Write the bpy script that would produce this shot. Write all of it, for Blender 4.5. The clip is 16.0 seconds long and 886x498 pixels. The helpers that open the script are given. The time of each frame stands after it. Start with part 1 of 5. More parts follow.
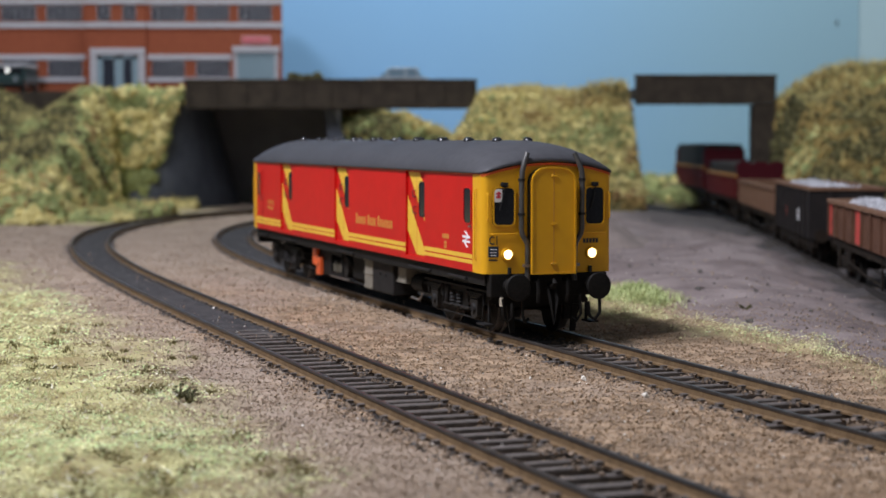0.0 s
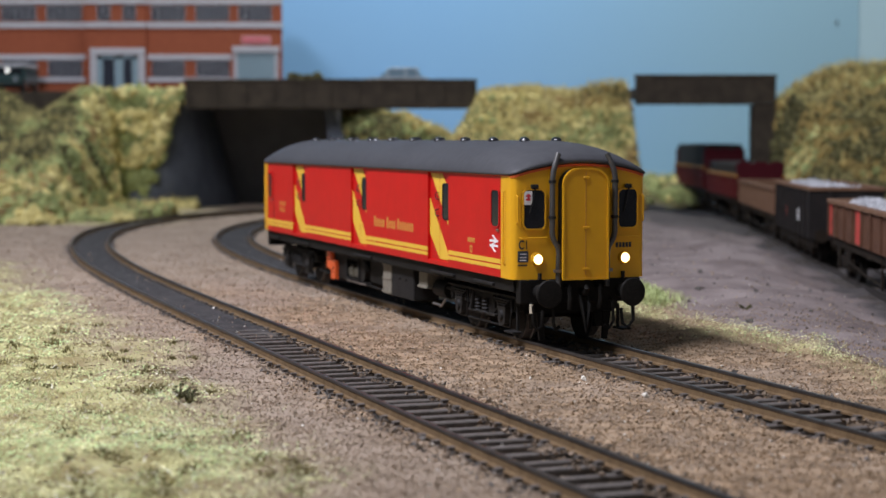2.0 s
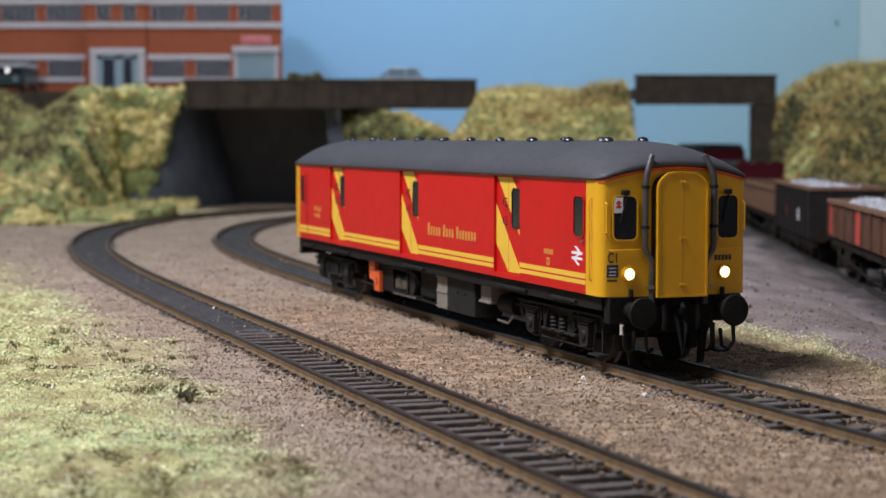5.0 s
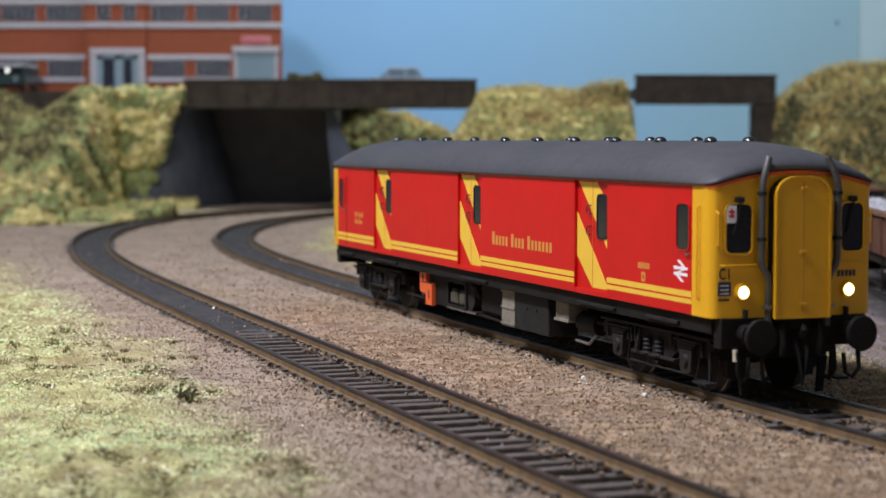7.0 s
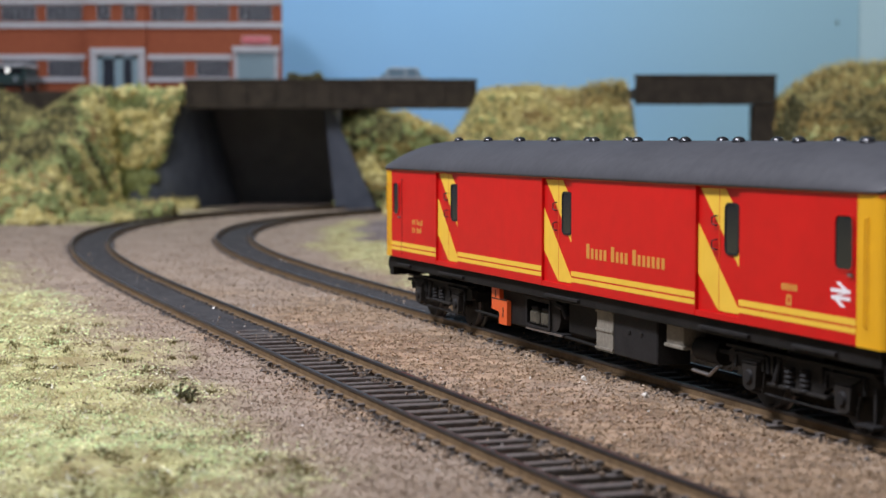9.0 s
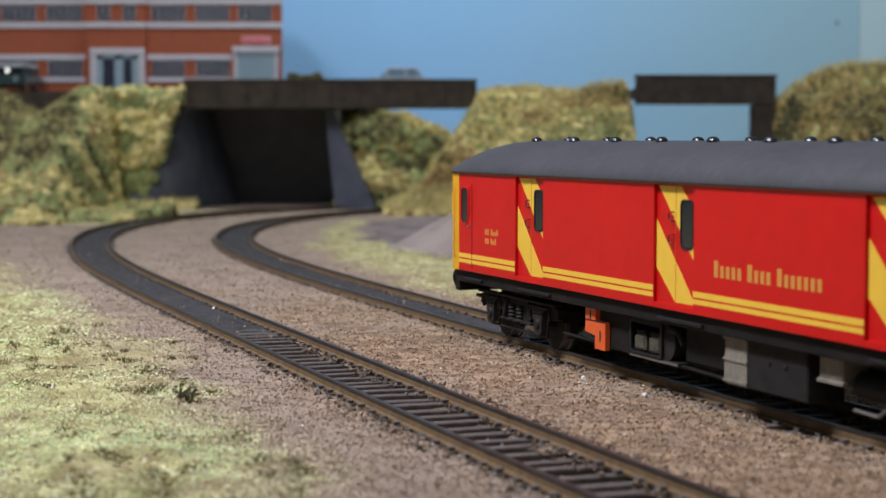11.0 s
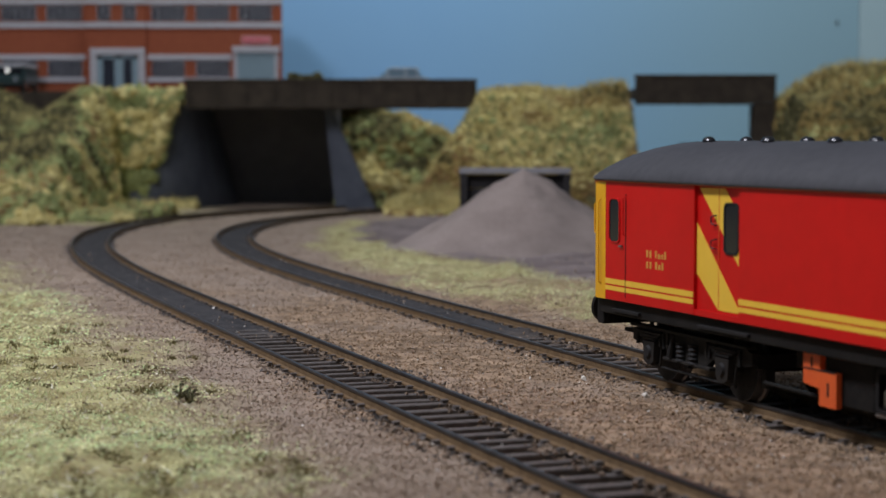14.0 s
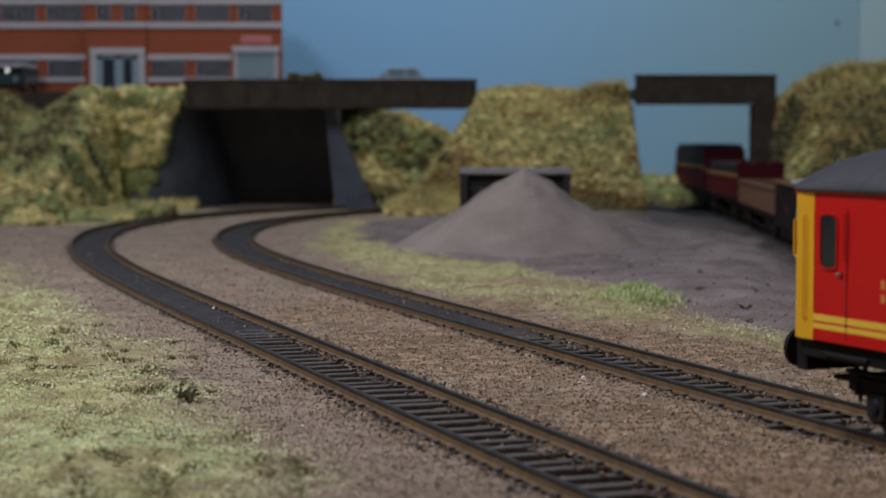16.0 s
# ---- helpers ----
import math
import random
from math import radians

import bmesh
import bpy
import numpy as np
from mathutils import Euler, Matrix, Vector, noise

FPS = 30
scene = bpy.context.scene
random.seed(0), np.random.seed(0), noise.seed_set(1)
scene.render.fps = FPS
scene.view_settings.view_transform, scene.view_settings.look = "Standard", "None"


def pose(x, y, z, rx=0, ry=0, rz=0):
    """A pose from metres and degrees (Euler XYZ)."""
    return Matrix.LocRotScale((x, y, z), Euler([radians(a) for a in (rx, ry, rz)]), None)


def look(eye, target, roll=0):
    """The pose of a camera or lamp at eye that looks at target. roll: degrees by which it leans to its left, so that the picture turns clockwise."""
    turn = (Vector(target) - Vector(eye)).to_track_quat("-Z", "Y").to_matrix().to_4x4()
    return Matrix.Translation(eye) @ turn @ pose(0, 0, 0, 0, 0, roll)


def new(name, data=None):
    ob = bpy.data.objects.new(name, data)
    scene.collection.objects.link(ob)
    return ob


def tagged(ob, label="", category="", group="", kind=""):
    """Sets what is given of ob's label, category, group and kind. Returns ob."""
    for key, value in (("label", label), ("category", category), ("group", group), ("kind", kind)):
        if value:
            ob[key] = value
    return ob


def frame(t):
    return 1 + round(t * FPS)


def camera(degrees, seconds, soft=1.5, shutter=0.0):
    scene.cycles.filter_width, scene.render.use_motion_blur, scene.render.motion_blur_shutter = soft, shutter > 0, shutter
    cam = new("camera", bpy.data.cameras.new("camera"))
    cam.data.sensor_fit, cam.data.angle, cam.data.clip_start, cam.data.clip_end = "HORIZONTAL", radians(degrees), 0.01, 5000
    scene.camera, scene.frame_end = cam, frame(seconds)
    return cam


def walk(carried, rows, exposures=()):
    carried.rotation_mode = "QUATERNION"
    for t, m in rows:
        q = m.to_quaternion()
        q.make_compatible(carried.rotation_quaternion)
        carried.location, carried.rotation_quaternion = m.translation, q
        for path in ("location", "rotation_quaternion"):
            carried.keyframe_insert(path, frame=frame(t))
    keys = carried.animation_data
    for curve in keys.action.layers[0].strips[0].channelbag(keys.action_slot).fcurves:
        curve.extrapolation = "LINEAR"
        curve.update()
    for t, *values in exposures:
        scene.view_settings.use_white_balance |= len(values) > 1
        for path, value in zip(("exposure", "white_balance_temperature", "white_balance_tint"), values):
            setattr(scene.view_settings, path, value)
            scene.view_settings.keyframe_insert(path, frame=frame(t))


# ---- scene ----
S = 0.001  # lengths below are in millimetres of the model

# ---- camera and its walk ----
cam = camera(27.684, 16.0)
cam.data.dof.use_dof = True
cam.data.dof.focus_distance = 0.415
cam.data.dof.aperture_fstop = 35
EYE = (0.0, 0.0, 0.05025)
AHEAD = (0.0, 1.0, 0.05025 - math.tan(radians(3.516)))
walk(cam, [(0, look(EYE, AHEAD)), (16.0, look(EYE, AHEAD))],
     exposures=[(0, 0.0), (7, 0.1), (9, 0.1), (12.5, -0.27), (16, -0.80)])

# ---- light: the layout's lamp at the left, an added lamp for the sky board, and the hall ----
world = bpy.data.worlds.new("hall")
world.use_nodes = True
world.node_tree.nodes["Background"].inputs[0].default_value = (0.75, 0.85, 1.0, 1)
world.node_tree.nodes["Background"].inputs[1].default_value = 0.165
scene.world = world


def area_lamp(name, at, to, sx, sy, watts, colour, spread=180):
    d = bpy.data.lights.new(name, "AREA")
    d.shape, d.size, d.size_y, d.energy, d.color = "RECTANGLE", sx, sy, watts, colour
    d.spread = radians(spread)
    ob = new(name, d)
    ob.matrix_world = look([c * S for c in at], [c * S for c in to])
    return ob


area_lamp("layout_lamp", (-430, 290, 730), (-10, 480, 0), 0.6, 0.12, 7.6, (0.875, 0.88, 1.0), 140)
# added lamp out of view, only to brighten the sky board
area_lamp("layout_lamp", (40, 1290, 600), (20, 1640, 150), 0.8, 0.1, 3.3, (0.90, 0.95, 1.0))

# ---- materials ----


def mat(name, c1, c2=None, size=3.0, rough=0.6, metal=0.0, bump=0.0, grain=0.6, coat=0.0, spread=0.5, per_piece=0.0, spec=0.5):
    """Two colours mixed by a coarse and a fine noise (sizes in mm), with a bump of the same grain."""
    m = bpy.data.materials.new(name)
    m.use_nodes = True
    nt = m.node_tree
    n, link = nt.nodes, nt.links.new
    b = n["Principled BSDF"]
    b.inputs["Roughness"].default_value = rough
    b.inputs["Metallic"].default_value = metal
    b.inputs["Coat Weight"].default_value = coat
    b.inputs["Specular IOR Level"].default_value = spec
    c2 = c2 or tuple(0.75 * c for c in c1)
    tc = n.new("ShaderNodeTexCoord")
    big = n.new("ShaderNodeTexNoise")
    big.inputs["Scale"].default_value = 1 / (size * S)
    big.inputs["Detail"].default_value = 5
    fine = n.new("ShaderNodeTexNoise")
    fine.inputs["Scale"].default_value = 1 / (grain * S)
    fine.inputs["Detail"].default_value = 3
    link(tc.outputs["Object"], big.inputs["Vector"])
    link(tc.outputs["Object"], fine.inputs["Vector"])
    add = n.new("ShaderNodeMath")
    add.operation = "MULTIPLY_ADD"
    add.inputs[1].default_value = 0.5
    link(fine.outputs["Fac"], add.inputs[0])
    half = n.new("ShaderNodeMath")
    half.operation = "MULTIPLY"
    half.inputs[1].default_value = 0.5
    link(big.outputs["Fac"], half.inputs[0])
    link(half.outputs[0], add.inputs[2])
    ramp = n.new("ShaderNodeMapRange")
    ramp.inputs[1].default_value = 0.5 - spread * 0.3
    ramp.inputs[2].default_value = 0.5 + spread * 0.3
    link(add.outputs[0], ramp.inputs[0])
    mix = n.new("ShaderNodeMix")
    mix.data_type = "RGBA"
    mix.inputs[6].default_value = (*c1, 1)
    mix.inputs[7].default_value = (*c2, 1)
    link(ramp.outputs[0], mix.inputs[0])
    out = mix.outputs[2]
    if per_piece:
        geo = n.new("ShaderNodeNewGeometry")
        hsv = n.new("ShaderNodeHueSaturation")
        mr = n.new("ShaderNodeMapRange")
        mr.inputs[3].default_value = 1 - per_piece
        mr.inputs[4].default_value = 1 + per_piece
        link(geo.outputs["Random Per Island"], mr.inputs[0])
        link(mr.outputs[0], hsv.inputs["Value"])
        link(out, hsv.inputs["Color"])
        out = hsv.outputs[0]
    link(out, b.inputs["Base Color"])
    if bump:
        bp = n.new("ShaderNodeBump")
        bp.inputs["Strength"].default_value = 1.0
        bp.inputs["Distance"].default_value = bump * S
        link(add.outputs[0], bp.inputs["Height"])
        link(bp.outputs[0], b.inputs["Normal"])
    return m


def glow(name, colour, strength):
    m = mat(name, colour, colour)
    b = m.node_tree.nodes["Principled BSDF"]
    b.inputs["Emission Color"].default_value = (*colour, 1)
    b.inputs["Emission Strength"].default_value = strength
    return m


def mix_by(m, attribute, c3, c4, size):
    """Lays a second pair of colours over a material where the mesh's own mask says so."""
    nt = m.node_tree
    n, link = nt.nodes, nt.links.new
    b = n["Principled BSDF"]
    old = b.inputs["Base Color"].links[0].from_socket
    at = n.new("ShaderNodeAttribute")
    at.attribute_name = attribute
    tc = n.new("ShaderNodeTexCoord")
    ns = n.new("ShaderNodeTexNoise")
    ns.inputs["Scale"].default_value = 1 / (size * S)
    ns.inputs["Detail"].default_value = 6
    link(tc.outputs["Object"], ns.inputs["Vector"])
    two = n.new("ShaderNodeMix")
    two.data_type = "RGBA"
    two.inputs[6].default_value = (*c3, 1)
    two.inputs[7].default_value = (*c4, 1)
    mr = n.new("ShaderNodeMapRange")
    mr.inputs[1].default_value, mr.inputs[2].default_value = 0.35, 0.65
    link(ns.outputs["Fac"], mr.inputs[0])
    link(mr.outputs[0], two.inputs[0])
    top = n.new("ShaderNodeMix")
    top.data_type = "RGBA"
    link(at.outputs["Fac"], top.inputs[0])
    link(old, top.inputs[6])
    link(two.outputs[2], top.inputs[7])
    link(top.outputs[2], b.inputs["Base Color"])


M_GROUND = mat("ballast_earth", (0.185, 0.135, 0.098), (0.45, 0.36, 0.28), 16, 0.95, bump=0.55, grain=0.5, spread=0.7, spec=0.2)
mix_by(M_GROUND, "grass", (0.28, 0.225, 0.10), (0.54, 0.51, 0.25), 7)
mix_by(M_GROUND, "earth", (0.155, 0.104, 0.062), (0.43, 0.305, 0.195), 4)
mix_by(M_GROUND, "yard", (0.165, 0.130, 0.122), (0.28, 0.232, 0.218), 28)
mix_by(M_GROUND, "dark_ground", (0.034, 0.033, 0.034), (0.072, 0.069, 0.068), 3.5)
M_STONE = mat("ballast_stone", (0.26, 0.195, 0.14), (0.45, 0.355, 0.265), 2, 0.9, per_piece=0.25, spec=0.2)
M_CHIP = mat("dark_chippings", (0.07, 0.062, 0.055), (0.15, 0.135, 0.12), 2, 0.85, per_piece=0.5)
M_SLEEPER = mat("sleeper_plastic", (0.052, 0.044, 0.039), (0.135, 0.114, 0.098), 2.5, 0.7, bump=0.1, grain=0.3)
M_RAIL = mat("rusty_rail", (0.10, 0.062, 0.030), (0.19, 0.125, 0.066), 3, 0.8, bump=0.05, spec=0.2)
M_RAILTOP = mat("worn_rail_head", (0.030, 0.026, 0.023), (0.065, 0.058, 0.052), 5, 0.42, metal=0.35)
M_SKY = mat("painted_sky", (0.26, 0.50, 0.78), (0.275, 0.52, 0.79), 200, 0.9, grain=40, spread=1)


def fade_across(m, x0, x1, colour):
    """A painted wash that changes from one end of a board to the other."""
    nt = m.node_tree
    n, link = nt.nodes, nt.links.new
    b = n["Principled BSDF"]
    old = b.inputs["Base Color"].links[0].from_socket
    tc, sep, mr, mx = n.new("ShaderNodeTexCoord"), n.new("ShaderNodeSeparateXYZ"), n.new("ShaderNodeMapRange"), n.new("ShaderNodeMix")
    mr.interpolation_type = "SMOOTHSTEP"
    mr.inputs[1].default_value, mr.inputs[2].default_value = x0 * S, x1 * S
    mx.data_type = "RGBA"
    link(tc.outputs["Object"], sep.inputs[0])
    link(sep.outputs[0], mr.inputs[0])
    link(mr.outputs[0], mx.inputs[0])
    link(old, mx.inputs[6])
    mx.inputs[7].default_value = (*colour, 1)
    link(mx.outputs[2], b.inputs["Base Color"])


fade_across(M_SKY, -60, 400, (0.30, 0.48, 0.56))
M_SIDESKY = mat("pale_side_panel", (0.36, 0.50, 0.54), (0.40, 0.54, 0.58), 200, 0.9, grain=40)
M_CONCRETE = mat("dark_concrete", (0.04, 0.033, 0.026), (0.085, 0.068, 0.05), 8, 0.9, bump=0.2, spec=0.15)
M_WALLSTONE = mat("abutment_grey", (0.080, 0.090, 0.114), (0.14, 0.155, 0.188), 14, 0.9, bump=0.2, spec=0.15)
M_SOOT = mat("grimy_lining", (0.22, 0.215, 0.225), (0.32, 0.31, 0.32), 14, 0.95)
M_BRICK = mat("red_brick_paper", (0.27, 0.062, 0.024), (0.34, 0.088, 0.034), 5, 0.8, grain=1.0)
M_WHITE = mat("white_paint", (0.52, 0.51, 0.54), (0.45, 0.44, 0.47), 6, 0.6)
M_BLINDGLASS = mat("window_glass_dark", (0.010, 0.013, 0.026), (0.022, 0.027, 0.045), 10, 0.3)
M_DOORBLUE = mat("grey_blue_door", (0.22, 0.32, 0.37), (0.26, 0.36, 0.41), 6, 0.5)
M_SIGN = mat("pink_red_sign", (0.62, 0.25, 0.28), (0.7, 0.36, 0.38), 3, 0.5)
M_SIGNRED = mat("sign_red", (0.6, 0.03, 0.05), (0.5, 0.03, 0.05), 3, 0.5)
M_MOUND = mat("embankment_scatter", (0.09, 0.078, 0.03), (0.19, 0.16, 0.065), 9, 0.95, bump=1.0, grain=2)
M_FOLIAGE = mat("straw_green_scatter", (0.43, 0.355, 0.115), (0.77, 0.675, 0.31), 10, 0.95, grain=1.0, bump=0.5, per_piece=0.25)
M_FOLIAGE_G = mat("green_scatter", (0.19, 0.22, 0.075), (0.36, 0.39, 0.16), 10, 0.95, grain=1.0, bump=0.5, per_piece=0.25)
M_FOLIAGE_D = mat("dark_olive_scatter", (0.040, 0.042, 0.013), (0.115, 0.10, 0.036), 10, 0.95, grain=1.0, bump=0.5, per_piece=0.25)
M_GRASS = mat("static_grass", (0.38, 0.38, 0.16), (0.84, 0.80, 0.44), 7, 0.75, per_piece=0.42)
M_GRASS_G = mat("bright_green_grass", (0.36, 0.52, 0.21), (0.70, 0.83, 0.43), 9, 0.75, per_piece=0.4)
M_TUSSOCK = mat("pale_green_grass", (0.38, 0.46, 0.17), (0.66, 0.72, 0.36), 5, 0.75, per_piece=0.25)
M_OCHRE = mat("ochre_scatter", (0.19, 0.13, 0.034), (0.38, 0.275, 0.095), 9, 0.95, grain=1.0, bump=0.5, per_piece=0.3)
M_RUSSET = mat("russet_scatter", (0.21, 0.13, 0.05), (0.37, 0.24, 0.095), 9, 0.95, grain=1.0, bump=0.5, per_piece=0.3)
M_STRAW = mat("straw_grass", (0.52, 0.44, 0.24), (0.70, 0.62, 0.40), 12, 0.8, per_piece=0.3)
M_HEAP = mat("sand_heap", (0.205, 0.163, 0.142), (0.36, 0.295, 0.26), 26, 0.95, bump=0.4, grain=0.9)

# ---- geometry helpers ----


def part(name, bm, material, parent=None, label="", smooth=False):
    """Links a bmesh, built in millimetres, as one mesh object, under a thing or a part."""
    me = bpy.data.meshes.new(name)
    bmesh.ops.scale(bm, vec=(S, S, S), verts=bm.verts)
    bm.to_mesh(me)
    bm.free()
    me.materials.append(material)
    if smooth:
        for p in me.polygons:
            p.use_smooth = True
        if hasattr(me, "set_sharp_from_angle"):
            me.set_sharp_from_angle(angle=radians(40))
    ob = new(name, me)
    if parent:
        ob.parent = parent
    if label:
        ob["label"] = label
    return ob


def raw(name, verts, faces, material, parent=None, smooth=False):
    me = bpy.data.meshes.new(name)
    me.from_pydata([tuple(c * S for c in v) for v in verts], [], faces)
    me.materials.append(material)
    if smooth:
        for p in me.polygons:
            p.use_smooth = True
    ob = new(name, me)
    if parent:
        ob.parent = parent
    return ob


def thing(name, label, category, group="", m=None, kind=""):
    ob = new(name)
    ob.empty_display_size = 0.01
    if m is not None:
        ob.matrix_basis = m
    return tagged(ob, label, category, group, kind)


def mm(x, y, z, rx=0, ry=0, rz=0):
    return pose(x * S, y * S, z * S, rx, ry, rz)


def box(bm, x0, x1, y0, y1, z0, z1, bevel=0.0):
    vs = [bm.verts.new((x, y, z)) for x in (x0, x1) for y in (y0, y1) for z in (z0, z1)]
    fs = [bm.faces.new([vs[i] for i in f]) for f in
          ((0, 1, 3, 2), (4, 6, 7, 5), (0, 4, 5, 1), (2, 3, 7, 6), (0, 2, 6, 4), (1, 5, 7, 3))]
    if bevel:
        es = list({e for f in fs for e in f.edges})
        bmesh.ops.bevel(bm, geom=es, offset=bevel, segments=1, affect="EDGES")
    return bm


def B(*a, **k):
    return box(bmesh.new(), *a, **k)


def tube(bm, points, r, n=8, caps=True):
    """A round bar through points; r may be one radius or one for each point."""
    pts = [Vector(p) for p in points]
    rs = r if isinstance(r, (list, tuple)) else [r] * len(pts)
    rings, up = [], None
    for i, p in enumerate(pts):
        d = (pts[min(i + 1, len(pts) - 1)] - pts[max(i - 1, 0)]).normalized()
        if up is None:
            up = Vector((0, 0, 1)) if abs(d.z) < 0.9 else Vector((1, 0, 0))
        a = d.cross(up).normalized()
        b = a.cross(d).normalized()
        up = b
        rings.append([bm.verts.new(p + rs[i] * (math.cos(2 * math.pi * k / n) * a + math.sin(2 * math.pi * k / n) * b)) for k in range(n)])
    for A, Bv in zip(rings, rings[1:]):
        for k in range(n):
            bm.faces.new((A[k], A[(k + 1) % n], Bv[(k + 1) % n], Bv[k]))
    if caps:
        bm.faces.new(rings[0][::-1])
        bm.faces.new(rings[-1])
    return bm


def T(points, r, n=8):
    bm = tube(bmesh.new(), points, r, n)
    bmesh.ops.recalc_face_normals(bm, faces=bm.faces)
    return bm


def plate(bm, outline, axis, a0, a1):
    """A flat outline (list of 2D points) given a thickness along an axis ('x', 'y' or 'z')."""
    def v3(p, a):
        return {"x": (a, p[0], p[1]), "y": (p[0], a, p[1]), "z": (p[0], p[1], a)}[axis]
    lo = [bm.verts.new(v3(p, a0)) for p in outline]
    hi = [bm.verts.new(v3(p, a1)) for p in outline]
    k = len(outline)
    bm.faces.new(lo[::-1])
    bm.faces.new(hi)
    for i in range(k):
        bm.faces.new((lo[i], lo[(i + 1) % k], hi[(i + 1) % k], hi[i]))
    bmesh.ops.recalc_face_normals(bm, faces=bm.faces)
    return bm


def P(outline, axis, a0, a1):
    return plate(bmesh.new(), outline, axis, a0, a1)


# ---- the two running lines: centre lines as plan curves x(y) ----
C_FAR = (4.4989, -108.7543, 72.8598, 23.6356, 6.4879, -0.9729, 0.1653)
C_NEAR = (-70.288, -114.413, 68.9942, 23.4879, 7.4765, -0.4515, 0.9145)
cheb = np.polynomial.chebyshev.chebval


def line_x(c, y):
    return float(cheb((y - 720) / 620, c))


def line_points(c, y0, y1, step):
    """Points along a line at even steps of its length: x, y and the heading."""
    ys = np.arange(y0, y1, 0.25)
    xs = cheb((ys - 720) / 620, c)
    s = np.concatenate([[0], np.cumsum(np.hypot(np.diff(xs), np.diff(ys)))])
    at = np.arange(0, s[-1], step)
    px, py = np.interp(at, s, xs), np.interp(at, s, ys)
    return px, py, np.arctan2(np.gradient(py), np.gradient(px))


YG = np.arange(60, 1520, 4.0)
XF, XN = cheb((YG - 720) / 620, C_FAR), cheb((YG - 720) / 620, C_NEAR)
SLF, SLN = np.gradient(XF, YG), np.gradient(XN, YG)


def off_lines(x, y):
    """Signed distances (to the east) of plan points from the far and the near line."""
    yc = np.clip(y, 60, 1500)
    f = (x - np.interp(yc, YG, XF)) / np.sqrt(1 + np.interp(yc, YG, SLF) ** 2)
    n = (x - np.interp(yc, YG, XN)) / np.sqrt(1 + np.interp(yc, YG, SLN) ** 2)
    return f, n


def smooth_noise(x, y, cell, seed):
    """Value noise on a grid, in plan."""
    r = np.random.RandomState(seed)
    g = r.rand(128, 128)
    u, v = x / cell + 40.3, y / cell + 17.7
    i, j = np.floor(u).astype(int), np.floor(v).astype(int)
    a, b = u - i, v - j
    a, b = a * a * (3 - 2 * a), b * b * (3 - 2 * b)
    i0, j0, i1, j1 = i % 128, j % 128, (i + 1) % 128, (j + 1) % 128
    return (g[i0, j0] * (1 - a) + g[i1, j0] * a) * (1 - b) + (g[i0, j1] * (1 - a) + g[i1, j1] * a) * b


def step(e0, e1, x):
    t = np.clip((x - e0) / (e1 - e0), 0, 1)
    return t * t * (3 - 2 * t)


SIDING_Z = -5.0


def siding_x(y):
    return 116.0 + 0.0775 * y - 21.0 * np.maximum(0.0, (y - 1000.0) / 540.0) ** 2


def masks(x, y):
    f, n = off_lines(x, y)
    w = (smooth_noise(x, y, 30, 1) - 0.5) * 26 + (smooth_noise(x, y, 9, 2) - 0.5) * 12
    edge = np.interp(y, [200, 250, 292, 350, 450, 653, 1070], [52, 48, 44, 40, 29, 36, 75])
    left = step(-edge + 12, -edge - 22, n + w * 0.75) * step(1080, 1000, y + w)
    inner = np.interp(y, [370, 420, 470, 530, 560, 650, 850, 1000], [33, 38, 36, 31, 26, 22, 36, 42])
    outer = np.interp(y, [370, 420, 490, 560, 600, 680, 790, 860, 1000, 1150], [50, 60, 66, 84, 95, 91, 84, 76, 66, 60])
    strip = step(inner - 5, inner + 12, f + w * 0.6) * step(outer + 4, outer - 12, f + w * 0.9) * step(340, 380, y) * step(1200, 1100, y)
    rear = step(1060, 1100, y) * step(-150, -200, x)
    grass = np.clip(left + strip + rear * 0.7, 0, 1)
    yard = step(outer - 8, outer + 4, f + w * 0.35)
    dark_ground = step(11.4, 9.0, np.minimum(np.abs(f), np.abs(n)) + w * 0.12)
    # ground is darker also along the siding and below the small rail bridge
    dark_ground = np.maximum(dark_ground * (0.35 + 0.65 * step(430, 500, y)), 0.8 * step(24, 14, np.abs(x - siding_x(y)) + w * 0.5) * step(420, 460, y))
    dark_ground = np.maximum(dark_ground, 0.75 * step(1010, 1130, y + w) * step(112, 140, x + w * 0.5) * step(262, 240, x))
    return f, n, grass, yard, dark_ground


def brown_earth(x, y, f, n):
    """Browner earth between and beside the lines on the nearer ground."""
    w = (smooth_noise(x, y, 26, 15) - 0.5) * 1.4 + (smooth_noise(x, y, 7, 16) - 0.5) * 0.7
    return np.clip(step(800, 420, y) * step(-26, 14, n) * 1.1 + w * step(850, 600, y) * step(-30, -5, n), 0, 1) * 0.85


